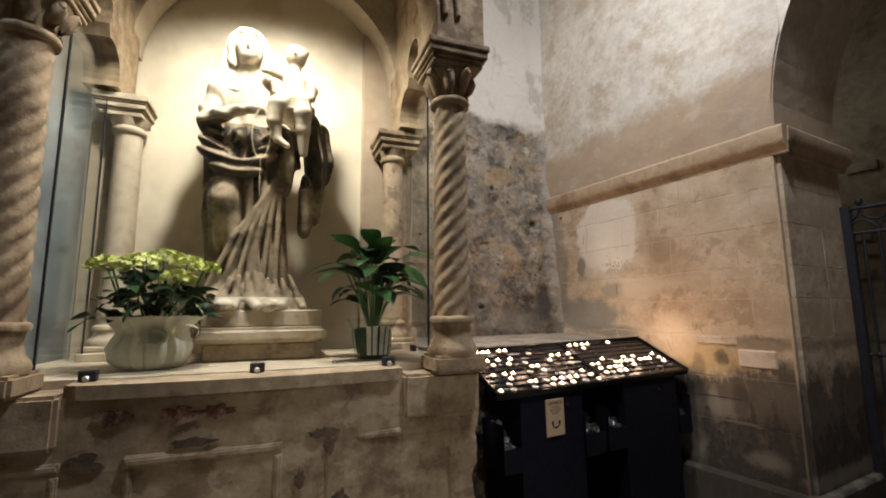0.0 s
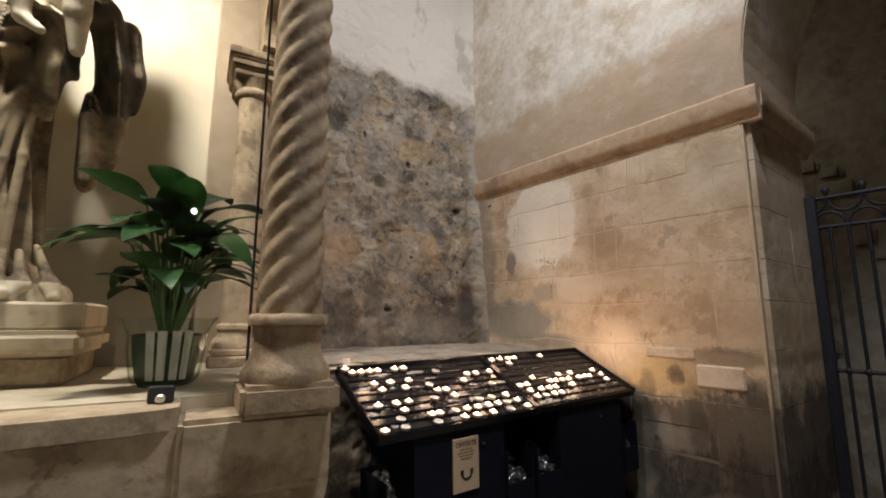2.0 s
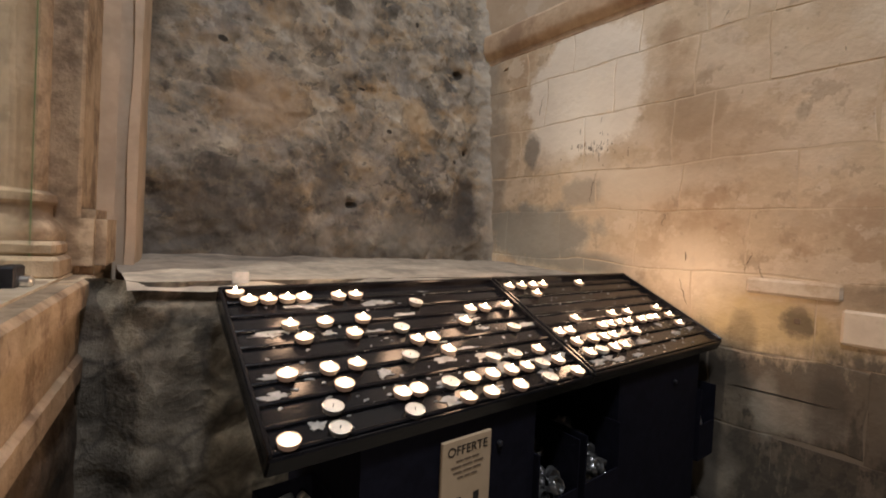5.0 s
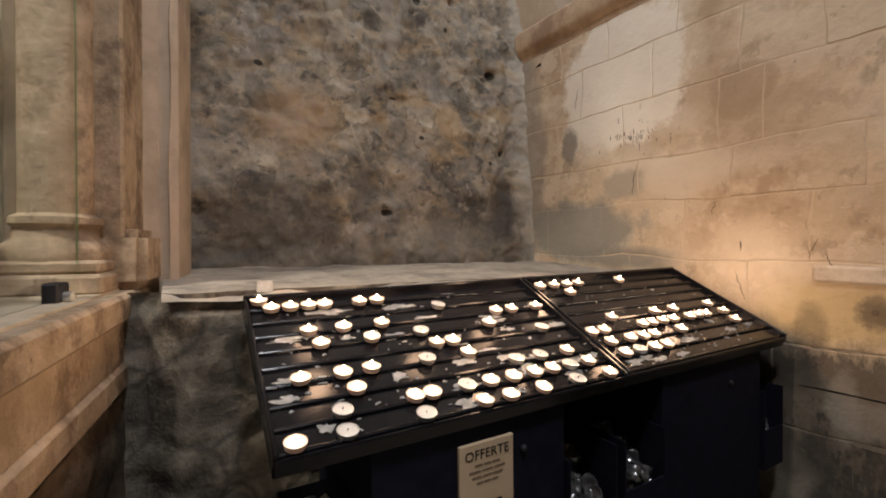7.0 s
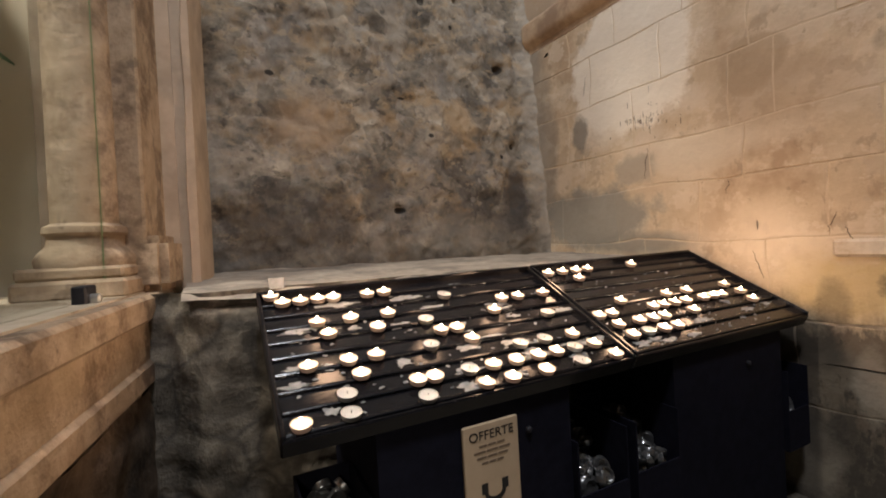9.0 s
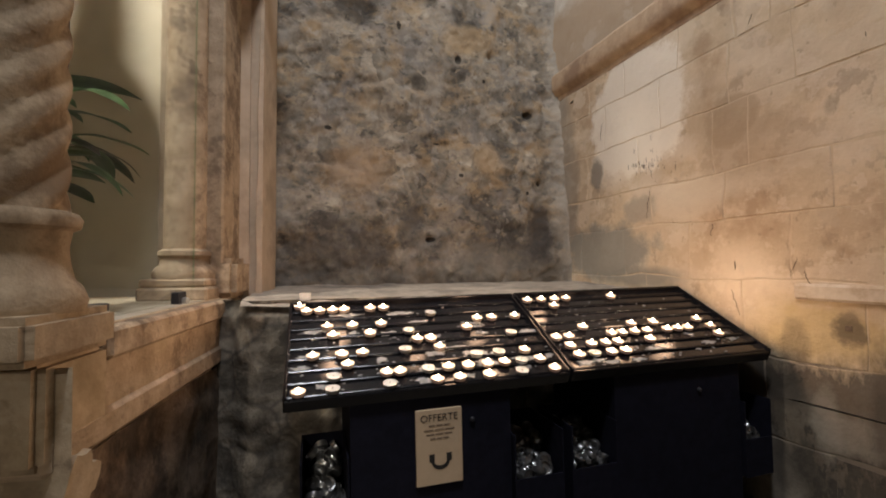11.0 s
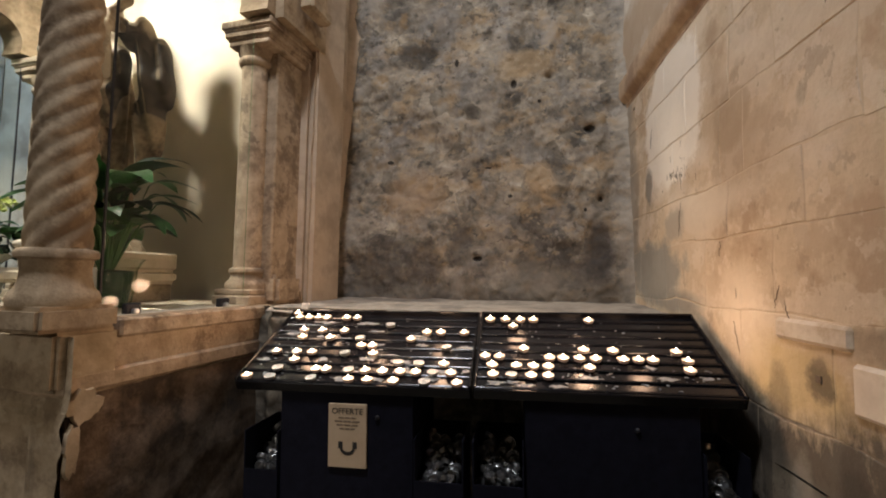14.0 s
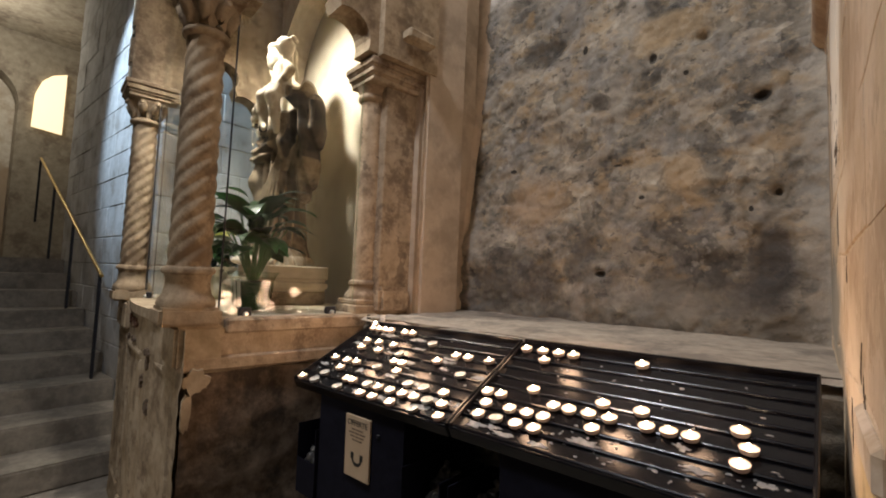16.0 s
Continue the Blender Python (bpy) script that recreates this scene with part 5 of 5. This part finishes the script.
    part("stem", add_tube(bmesh.new(), [(x * 0.2, y * 0.2, 0.14), (x * 0.7, y * 0.7, 0.26), (x, y, z)], 0.004, 6), STALK, hyd)

# ---- candle racks ----
SLOPE = math.degrees(math.atan2(0.185, 0.37))
YAW = -1.9
RUN = math.hypot(0.185, 0.37)


def rack_pose(x):
    """The front left corner of a tray, sloping up to the back."""
    return pose(x, 2.125 - (x - 1.49) * math.tan(radians(-YAW)), 0.985 + 0.018 * (x - 1.49), 0, -0.9, YAW)


def make_rack(x, width, first):
    r = thing("candle_rack", rack_pose(x), "black steel votive candle rack with sloping ribbed tray", "candle rack", "candle racks")
    tilt = pose(0, 0, 0, SLOPE, 0, 0)

    def on(bm):
        bmesh.ops.transform(bm, matrix=tilt, verts=bm.verts)
        return bm

    part("tray", on(box((0, 0, -0.022), (width, RUN, 0.0), 0.003)), BLACK, r, "black tray spotted with wax")
    for k in range(10):
        y = 0.004 + k * 0.0462
        bm = bmesh.new()
        add_tube(bm, [(0.010, y, 0.002), (width - 0.010, y, 0.002)], 0.0048, 8)
        part("rib", on(bm), BLACK, r)
    for xx in (0.0, width - 0.008):
        part("side_rim", on(box((xx, -0.006, -0.028), (xx + 0.008, RUN + 0.006, 0.014), 0.002)), BLACK, r)
    part("front_rim", on(box((0, -0.010, -0.030), (width, -0.002, 0.006), 0.003)), BLACK, r)
    part("back_rim", on(box((0, RUN - 0.004, -0.03), (width, RUN + 0.006, 0.016), 0.003)), BLACK, r)
    z0 = FZ - 0.985
    bm = bmesh.new()
    a, b = (0.155, 0.585) if first else (0.150, 0.625)
    vs = [(a, 0.012, z0), (b, 0.012, z0), (b, 0.36, z0), (a, 0.36, z0), (a, 0.012, -0.024), (b, 0.012, -0.024), (b, 0.36, 0.15), (a, 0.36, 0.15)]
    q = [bm.verts.new(p) for p in vs]
    for f in ((0, 1, 5, 4), (1, 2, 6, 5), (2, 3, 7, 6), (3, 0, 4, 7), (4, 5, 6, 7), (3, 2, 1, 0)):
        bm.faces.new([q[i] for i in f])
    part("cabinet", bm, CABINET, r, "black sheet steel cabinet")
    for xx, wide in (((0.036, 0.115), (0.590, 0.150)) if first else ((-0.004, 0.150), (0.630, 0.112))):
        # open box of spent lights hung beside the cabinet
        b = part("waste_box", open_box(wide, 0.20, 0.24), CABINET, r, "black open box for spent candles")
        b.matrix_basis = pose(xx, 0.0, -0.395)
    part("lock", lathe([(0.007, 0), (0.007, 0.005), (0.004, 0.008)], 16, pose(width * 0.62, 0.012, -0.10, 90)), IRON, r, "round black lock")
    return r


def open_box(a, b, c, t=0.004):
    bm = bmesh.new()
    add_box(bm, (0, 0, 0), (a, b, t))
    add_box(bm, (0, 0, t), (t, b, c)), add_box(bm, (a - t, 0, t), (a, b, c))
    add_box(bm, (t, 0, t), (a - t, t, c * 0.5)), add_box(bm, (t, b - t, t), (a - t, b, c))
    return bm


R1 = make_rack(1.480, 0.764, True)
R2 = make_rack(2.250, 0.742, False)

# ---- tea lights ----
ROWX = {
    0: (1.528, 1.607, 1.746, 1.868, 1.929, 2.011, 2.107, 2.206),
    1: (1.611, 1.744, 1.779, 1.854, 1.91, 1.966, 2.022, 2.072, 2.125, 2.182, 2.31, 2.365, 2.422, 2.472),
    2: (1.649, 2.006, 2.073, 2.154, 2.305, 2.38, 2.43, 2.475, 2.598, 2.88),
    3: (1.562, 1.636, 1.691, 1.81, 1.908, 2.282, 2.327, 2.482, 2.523, 2.572, 2.623, 2.704, 2.748, 2.79, 2.889),
    4: (1.853, 1.893, 2.15, 2.403, 2.591, 2.681, 2.87),
    5: (1.618, 1.722, 1.836, 2.019),
    6: (1.603, 1.675, 1.76, 2.068, 2.118, 2.201),
    7: (1.923, 2.369),
    8.7: (1.524,),
    8: (1.545, 1.583, 1.622, 1.657, 1.737, 1.78, 2.287, 2.342, 2.395, 2.441, 2.633),
}
UNLIT = {(0, 1.607), (0, 1.746), (0, 2.107), (1, 1.611), (1, 1.854), (1, 2.125), (2, 2.006), (2, 2.073), (3, 1.81), (5, 1.836), (7, 1.923), (4, 2.15), (1, 2.365)}


def tealight(lit):
    t = thing("tealight", Matrix(), "", "candle", "tealights on the racks")
    cup = lathe([(0.0148, 0.0), (0.0154, 0.001), (0.0174, 0.0098), (0.0182, 0.0102), (0.0174, 0.0105), (0.0168, 0.0080)], 48, lobes=24, depth=0.05)
    part("cup", cup, GLOWALU if lit else ALU, t, "thin aluminium cup", 50)
    part("wax", lathe([(0.0144, 0.001), (0.0168, 0.0090), (0.009, 0.0084), (0.002, 0.0080)], 20), GLOWWAX if lit else WAX, t, "glowing melted wax" if lit else "white wax", 50)
    part("wick", lathe([(0.0008, 0.006), (0.0008, 0.012), (0.0004, 0.0135)], 6), INK, t)
    if lit:
        part("flame", lathe([(0.0012, 0.0088), (0.0034, 0.0106), (0.0043, 0.0128), (0.0030, 0.0162), (0.0004, 0.0200)], 12), FLAME, t, "small bright flame", 60)
    return tagged(t, "burning white tea light in an aluminium cup" if lit else "burnt-out tea light in an aluminium cup")


def tray_spot(x, j):
    off = 0.003 + 0.0400 * j
    x -= 0.014 * max(0.0, 1.0 - (x - 1.5))
    base = rack_pose(1.480 if x < 2.247 else 2.250)
    lx = x - base.translation.x
    return base @ pose(0, 0, 0, SLOPE, 0, 0) @ pose(lx, off / math.cos(radians(SLOPE)) + 0.006, 0.0005)


protos = {True: tealight(True), False: tealight(False)}
spots = [(x, j) for j, xs in ROWX.items() for x in xs]
used = set()
crnd = random.Random(3)
for x, j in spots:
    lit = (j, x) not in UNLIT
    tilted = -SLOPE * 0.45
    m = tray_spot(x, j) @ pose(0, 0.002, 0.004, tilted + crnd.uniform(-4, 4), crnd.uniform(-3, 3), 0)
    if lit not in used:
        used.add(lit)
        protos[lit].matrix_world = m
    else:
        copy_thing(protos[lit], m)

# candle light, gathered where the flames stand thickest
for x, j, p in ((1.64, 7.5, 0.46), (1.62, 4, 0.42), (1.95, 1, 0.50), (2.12, 2.5, 0.45), (1.87, 4.5, 0.30), (2.10, 6, 0.25), (2.38, 8, 0.45), (2.40, 1.6, 0.55), (2.60, 3, 0.72), (2.78, 3, 0.36)):
    q = tray_spot(x, j)
    lamp("POINT", "candle_light", Matrix.Translation(q.translation + Vector((0, 0, 0.13))), p * 2.1, (1.0, 0.62, 0.39), 0.03)

# wax spilt on the trays
wr = random.Random(11)
bm = bmesh.new()
for k in range(260):
    x, j = wr.uniform(1.51, 2.95), wr.uniform(0, 8.3) if k % 3 else wr.uniform(0, 2.5)
    if k % 5 == 0 and k % 3:
        x = 1.51 + 0.7 * wr.random()
    m = tray_spot(x, j)
    a, b = (wr.uniform(0.012, 0.034), wr.uniform(0.005, 0.011)) if k % 5 == 0 else (wr.uniform(0.0015, 0.006), wr.uniform(0.001, 0.003))
    n, turn = (26, wr.uniform(0, 9)) if k % 5 == 0 else (9, wr.uniform(0, 9))
    ring = []
    for i in range(n):
        t = 2 * math.pi * i / n
        q = 1 + 0.8 * rough((math.cos(t), math.sin(t), turn + k), 1.9) + 0.7 * rough((math.cos(t), math.sin(t), turn - k), 4.5)
        ring.append(bm.verts.new(m @ Vector((a * q * math.cos(t), b * q * math.sin(t), 0.0014))))
    top = bm.verts.new(m @ Vector((0, 0, 0.0022)))
    low = [bm.verts.new(v.co - (m.to_3x3() @ Vector((0, 0, 0.003)))) for v in ring]
    for i in range(n):
        bm.faces.new((ring[i], ring[(i + 1) % n], top))
        bm.faces.new((low[i], low[(i + 1) % n], ring[(i + 1) % n], ring[i]))
tagged(part("spilt_wax", bm, SPILT, None, "", 50), "white drops and pools of spilt wax on the trays", "wax", "", "stuff")

# spent cups in the waste boxes
for rk, xx, wide in ((R1, 0.036, 0.115), (R1, 0.590, 0.150), (R2, -0.004, 0.150), (R2, 0.630, 0.112)):
    bm = bmesh.new()
    for k in range(int(760 * wide)):
        depth = wr.uniform(0.024, 0.176)
        m = rk.matrix_world @ pose(xx + wr.uniform(0.024, wide - 0.024), depth, -0.395 + 0.085 + wr.uniform(-0.05, 0.02) + 0.6 * depth, wr.uniform(-90, 90), wr.uniform(-90, 90), 0)
        add_lathe(bm, [(0.017, 0), (0.019, 0.003), (0.019, 0.014), (0.017, 0.0135), (0.015, 0.004)], 10, m)
    tagged(part("spent_cups", bm, SPENT, None, "", 40), "heap of crumpled empty tea light cups in a box", "candle cups", "", "stuff")

# card holder at the back of the rack
ch = tagged(part("price_card", box((-0.017, -0.002, 0.0), (0.017, 0.002, 0.026), 0.001), SPILT), "small greyish card standing behind the rack", "card")
ch.matrix_world = pose(1.535, 2.500, 1.190, -12, 0, -4)

# offering sign
sg = thing("offering_sign", R1.matrix_world @ pose(0.318, 0.006, -0.252), "beige offering sign with dark lettering on the rack cabinet", "sign")
part("board", box((0, -0.004, 0), (0.124, 0.004, 0.192), 0.0015), PAPER, sg)


def lettering(body, size, x, z, m, parent, name):
    cu = bpy.data.curves.new(name, "FONT")
    cu.body, cu.size, cu.extrude, cu.align_x = body, size, 0.0004, "CENTER"
    tmp = new(name, cu)
    me = bpy.data.meshes.new_from_object(tmp.evaluated_get(bpy.context.evaluated_depsgraph_get()))
    bpy.data.objects.remove(tmp)
    me.materials.clear()
    me.materials.append(m)
    ob = new(name, me)
    ob.parent = parent
    ob.matrix_basis = pose(x, -0.0048, z, 90, 0, 0)
    return ob


lettering("OFFERTE", 0.0255, 0.062, 0.162, INK, sg, "lettering")
for k, wd in enumerate((0.030, 0.042, 0.036, 0.026)):
    bm = bmesh.new()
    for i in range(3):
        a = 0.062 - wd + (2 * wd) * i / 3
        add_box(bm, (a + 0.0015, -0.0050, 0.148 - k * 0.011), (a + 2 * wd / 3 - 0.0015, -0.0038, 0.1525 - k * 0.011))
    part("text_line", bm, GREYINK, sg, "line of small faded text")
bm = bmesh.new()
o = [(0.040 + 0.024 - 0.024 * math.cos(math.pi * i / 12), 0.058 - 0.020 * math.sin(math.pi * i / 12)) for i in range(13)]
o += [(0.064 + 0.017 * math.cos(math.pi * i / 12), 0.060 - 0.012 * math.sin(math.pi * i / 12)) for i in range(13)]
part("slot_mark", slab_from(o, lambda a, b, d: (a, -0.005 + d, b), 0.001), INK, sg, "black curved mark")
for x in (0.034, 0.080):
    part("slot_mark", box((x, -0.005, 0.058), (x + 0.014, -0.004, 0.078)), INK, sg, "black square mark")

# ---- the gate and the room behind ----
gate = thing("gate", pose(3.80, 1.43, 0.14), "black wrought iron gate with rings and knobs", "gate")
GW, TOP = 1.35, 1.90
part("gate_post", box((-0.022, -0.03, -0.24), (0.022, 0.02, TOP + 0.02), 0.004), IRON, gate, "flat iron post at the wall")
for z, r in ((0.03, 0.012), (0.98, 0.010), (1.74, 0.010), (TOP, 0.012)):
    part("rail", add_tube(bmesh.new(), [(0, 0.0, z), (0, -GW, z)], r, 8), IRON, gate)
k = 0
y = -0.075
while y > -GW:
    part("bar", add_tube(bmesh.new(), [(0, y, 0.03), (0, y, 1.74)], 0.0085, 8), IRON, gate)
    part("collar", lathe([(0.010, -0.016), (0.016, -0.006), (0.016, 0.006), (0.010, 0.016)], 10, pose(0, y, 0.98)), IRON, gate)
    if k % 2 == 0:
        part("finial", lathe([(0.006, 0), (0.012, 0.012), (0.020, 0.03), (0.018, 0.045), (0.006, 0.055)], 12, pose(0, y, TOP + 0.008)), IRON, gate, "", 50)
        bm = add_tube(bmesh.new(), [(0, y - 0.07 * math.cos(math.pi * i / 14), 1.745 + 0.075 * math.sin(math.pi * i / 14)) for i in range(15)], 0.0075, 8)
        part("lower_arc", bm, IRON, gate, "", 50)
        bm = add_tube(bmesh.new(), [(0, y + 0.075 - 0.07 * math.cos(math.pi * i / 14), TOP - 0.005 - 0.075 * math.sin(math.pi * i / 14)) for i in range(15)], 0.0075, 8)
        part("upper_arc", bm, IRON, gate, "", 50)
    y -= 0.075
    k += 1
part("latch", add_tube(bmesh.new(), [(-0.02, -0.52, 0.62), (-0.03, -0.46, 0.62)], 0.008, 8), IRON, gate)
setting(part("threshold", box((3.86 - 0.79, YC - 3.3, FZ), (4.3, YC, 0.12), 0.02), STEP), "worn stone threshold step", "step")
setting(part("gate_room_wall", sheet(50, 40, lambda u, v: (5.9 + 0.03 * fractal((u * 6, v * 5, 0), 1.5), -3 + u * 7.2, FZ + v * 5.1)), FARWALL, smooth=60), "dim rough stone wall behind the gate", "wall")
setting(part("gate_room_side", box((3.9, 3.4, FZ), (6.0, 3.6, 5.0)), FARWALL), "dim side wall behind the gate", "wall")
setting(part("timber_ceiling", box((3.84, -3.0, 4.80), (6.0, 3.5, 4.95)), TIMBER), "reddish timber ceiling behind the gate", "ceiling")
gr = random.Random(8)
for k in range(26):
    y, z = gr.uniform(0.2, 3.2), gr.uniform(0.6, 3.6)
    a, b = gr.uniform(0.07, 0.16), gr.uniform(0.05, 0.10)
    s = part("wall_stone", box((-0.04, -a, -b), (0.03, a, b), 0.03, seg=2), FARWALL, None)
    s.matrix_world = pose(5.90, y, z, 0, 0, gr.uniform(-6, 6))
    setting(s, "stone standing proud of the far wall", "stone")

# ---- stairs and the wall beside them ----
for k in range(9):
    st = setting(part("step", box((-0.85 - 0.394 * (k + 1) - (0 if k < 8 else 3.6), -1.2, FZ), (-0.85 - 0.394 * k, 2.36, 0.07 + 0.17 * k), 0.012, seg=2), STEP), "worn grey stone stair step", "step")
BLX0, BLX1, BLY = -4.30, -0.98, 2.36
bw = setting(part("wall_stair", box((BLX0 + 0.01, BLY + 0.01, FZ), (BLX1 - 0.01, 4.2, 5.0)), BLUEWALL), "pale ashlar wall beside the stairs", "wall")
setting(part("wall_shrine_side", box((BLX1 - 0.01, 3.25, FZ), (-0.35, 4.2, 5.0)), FARWALL), "dark rough wall beside the shrine", "wall")
setting(part("wall_upper", box((-7.0, 3.0, FZ), (BLX0, 4.2, 5.0)), FARWALL), "stone wall of the upper church", "wall")
setting(part("far_arch_wall", arch_panel(half_round(1.46, 3.85, 0.6, 24, FZ), (1.46, 3.85), (-3.0, 4.2, FZ, 5.0), lambda a, b, d: (-6.6 - d, a, b), 0.4), FARWALL), "far stone wall with an arched opening", "wall")
win = setting(part("window_1", slab_from([(2.22, 3.54), (2.23, 4.06), (2.30, 4.30), (2.42, 4.44), (2.60, 4.52), (2.60, 3.50)], lambda a, b, d: (-6.56 + d * 0.5, a, b), 0.04), WINDOWGLOW), "warmly lit small window in the far wall", "window")
setting(part("far_recess", box((-7.1, 0.6, FZ), (-7.0, 2.4, 4.9)), WHITEWASH), "pale plaster behind the far arch", "wall")
rail = thing("handrail", pose(-1.76, 2.22, 0.41), "black iron stair handrail with brass top", "handrail")
for i in range(4):
    part("post", box((-0.394 * 3 * i - 0.012, -0.012, 0.51 * i), (-0.394 * 3 * i + 0.012, 0.012, 0.51 * i + 0.90), 0.002), IRON, rail)
part("top_rail", add_tube(bmesh.new(), [(0.05, 0, 0.88), (-0.394 * 9, 0, 0.90 + 0.51 * 3)], 0.016, 10), BRASS, rail, "worn brass-coloured top rail", 50)


# ---- masonry pieces, last ----
def block(name, lo, hi, m, parent, bevel=0.006, label=""):
    return part(name, box(lo, hi, bevel), m, parent, label)


br = random.Random(21)
rows = (0.42, 0.72, 0.995, 1.245, 1.468, 1.655, 1.90, 2.125, 2.305)
# upright joints that can be made out, course by course from the floor
JOINTS = ((1.92, 2.35, 2.86), (1.70, 2.12, 2.55, 3.02), (1.83, 2.20, 2.66, 3.05), (1.66, 2.03, 2.42, 2.80, 3.14), (1.90, 2.26, 2.62, 2.98), (1.72, 2.16, 2.30, 2.70, 3.08), (1.62, 2.00, 2.23, 2.56, 2.92), (1.74, 1.99, 2.07, 2.20, 2.455, 2.78, 3.06))


def ashlar(y0, y1, z0, z1, proud):
    """A worn block: a broken outline, chipped arrises and a slightly hollow face."""
    bm = bmesh.new()
    outline = []
    for (ya, za), (yb, zb) in zip(((y0, z0), (y1, z0), (y1, z1), (y0, z1)), ((y1, z0), (y1, z1), (y0, z1), (y0, z0))):
        steps = max(4, int(math.hypot(yb - ya, zb - za) / 0.045))
        outline += [(ya + (yb - ya) * k / steps, za + (zb - za) * k / steps) for k in range(steps)]
    cy, cz = (y0 + y1) / 2, (z0 + z1) / 2
    rings = []
    for inset, x in ((0.0, XW + 0.05), (0.0, XW + 0.0024), (0.0035, XW + proud), (0.05, XW + proud)):
        ring = []
        for y, z in outline:
            gap = 0.0004 + 0.0045 * max(0.0, rough((y, z, 7.0), 5.5)) + 0.003 * max(0.0, rough((y, z, 1.0), 19))
            w1 = gap + inset * (1 + 0.6 * rough((y, z, 2.0), 24))
            py, pz = y + min(max(cy - y, -w1), w1), z + min(max(cz - z, -w1), w1)
            py += 0.016 * rough((y, z, 11.0), 6.0)
            pz += 0.020 * rough((y, z, 15.0), 3.2) * min(1.0, (2.305 - z) / 0.15) + 0.006 * rough((y, z, 19.0), 12)
            ring.append(bm.verts.new((x + (0.0016 * rough((y, z, 5.0), 9) if inset else 0.0), py, min(pz, 2.305))))
        rings.append(ring)
    n = len(outline)
    for p, q in zip(rings, rings[1:]):
        for k in range(n):
            bm.faces.new((p[k], p[(k + 1) % n], q[(k + 1) % n], q[k]))
    bm.faces.new(rings[-1])
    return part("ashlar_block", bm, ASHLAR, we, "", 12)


for a, b, cuts in zip(rows, rows[1:], JOINTS):
    ends = [YC, *cuts, 3.36]
    bm = box((XW, YC, a + 0.0015), (XW + 0.16, ends[1] - 0.002, b - 0.0015))
    rim = [g for g in bm.edges if all(v.co.x < XW + 0.001 and v.co.y < YC + 0.001 for v in g.verts)]
    bmesh.ops.bevel(bm, geom=rim, offset=0.034, segments=5, affect="EDGES")
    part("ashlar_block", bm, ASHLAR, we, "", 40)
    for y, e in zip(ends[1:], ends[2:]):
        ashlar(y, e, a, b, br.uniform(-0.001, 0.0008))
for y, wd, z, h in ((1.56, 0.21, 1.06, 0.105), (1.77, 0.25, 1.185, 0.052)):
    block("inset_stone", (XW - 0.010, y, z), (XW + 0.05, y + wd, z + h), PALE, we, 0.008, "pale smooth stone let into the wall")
# wall hole drawn as a solid block, its inner shade given by dark colour
part("dark_socket", box((XW - 0.004, 1.852, 1.088), (XW + 0.04, 1.896, 1.132), 0.014, seg=2), BROWN, we, "dark block in place of a shaded square socket, stained round")
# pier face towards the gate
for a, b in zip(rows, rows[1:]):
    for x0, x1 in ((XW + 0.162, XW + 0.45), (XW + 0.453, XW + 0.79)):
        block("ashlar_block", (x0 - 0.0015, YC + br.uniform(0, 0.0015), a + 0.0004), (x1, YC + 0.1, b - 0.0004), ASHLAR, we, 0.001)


cr = random.Random(9)
for k in range(60):
    cy, cz = 2.64 + cr.gauss(0, 0.07), 1.75 + cr.gauss(0, 0.035)
    hgt = cr.uniform(0.004, 0.026)
    part("scratch", box((XW - 0.0013, cy, cz), (XW + 0.001, cy + cr.uniform(0.001, 0.003), cz + hgt), 0, pose(0, 0, 0)), BROWN, we, "dark scratched graffiti mark")
def crack(y, z, run, drop):
    """A thin wandering crack in the plaster."""
    path = []
    for k in range(9):
        t = k / 8
        path.append((XW - 0.0004, y + run * t + 0.012 * rough((y, z, t), 5.0), z - drop * t + 0.010 * rough((z, y, t), 6.0)))
    part("crack", add_tube(bmesh.new(), path, [0.0004 + 0.0011 * math.sin(math.pi * (k + 0.5) / 9) for k in range(9)], 5), BROWN, we, "thin dark crack")


for cy, cz, run, drop in ((2.31, 1.46, 0.01, 0.05), (2.01, 1.32, 0.02, 0.06), (1.99, 1.28, -0.02, 0.05), (2.63, 1.64, 0.02, 0.13), (2.24, 1.20, -0.03, 0.09), (2.95, 2.05, 0.02, 0.09)):
    crack(cy, cz, run, drop)
sr = random.Random(31)
z = FZ
while z < 4.9:
    h = sr.uniform(0.22, 0.32)
    x = BLX0
    while x < BLX1 - 0.01:
        e = min(x + sr.uniform(0.25, 0.5), BLX1)
        if BLX1 - e < 0.1:
            e = BLX1
        block("ashlar_block", (x + 0.002, BLY + sr.uniform(0, 0.008), z), (e - (0.002 if e < BLX1 else 0), BLY + 0.12, z + h - 0.004), BLUEWALL, bw, 0.008)
        x = e
    y = BLY + 0.122
    while y < 3.24:
        e = min(y + sr.uniform(0.25, 0.5), 3.25)
        block("ashlar_block", (BLX1 - 0.12, y, z), (BLX1 - sr.uniform(0, 0.006), e - 0.004, z + h - 0.004), BLUEWALL, bw, 0.008)
        y = e
    z += h
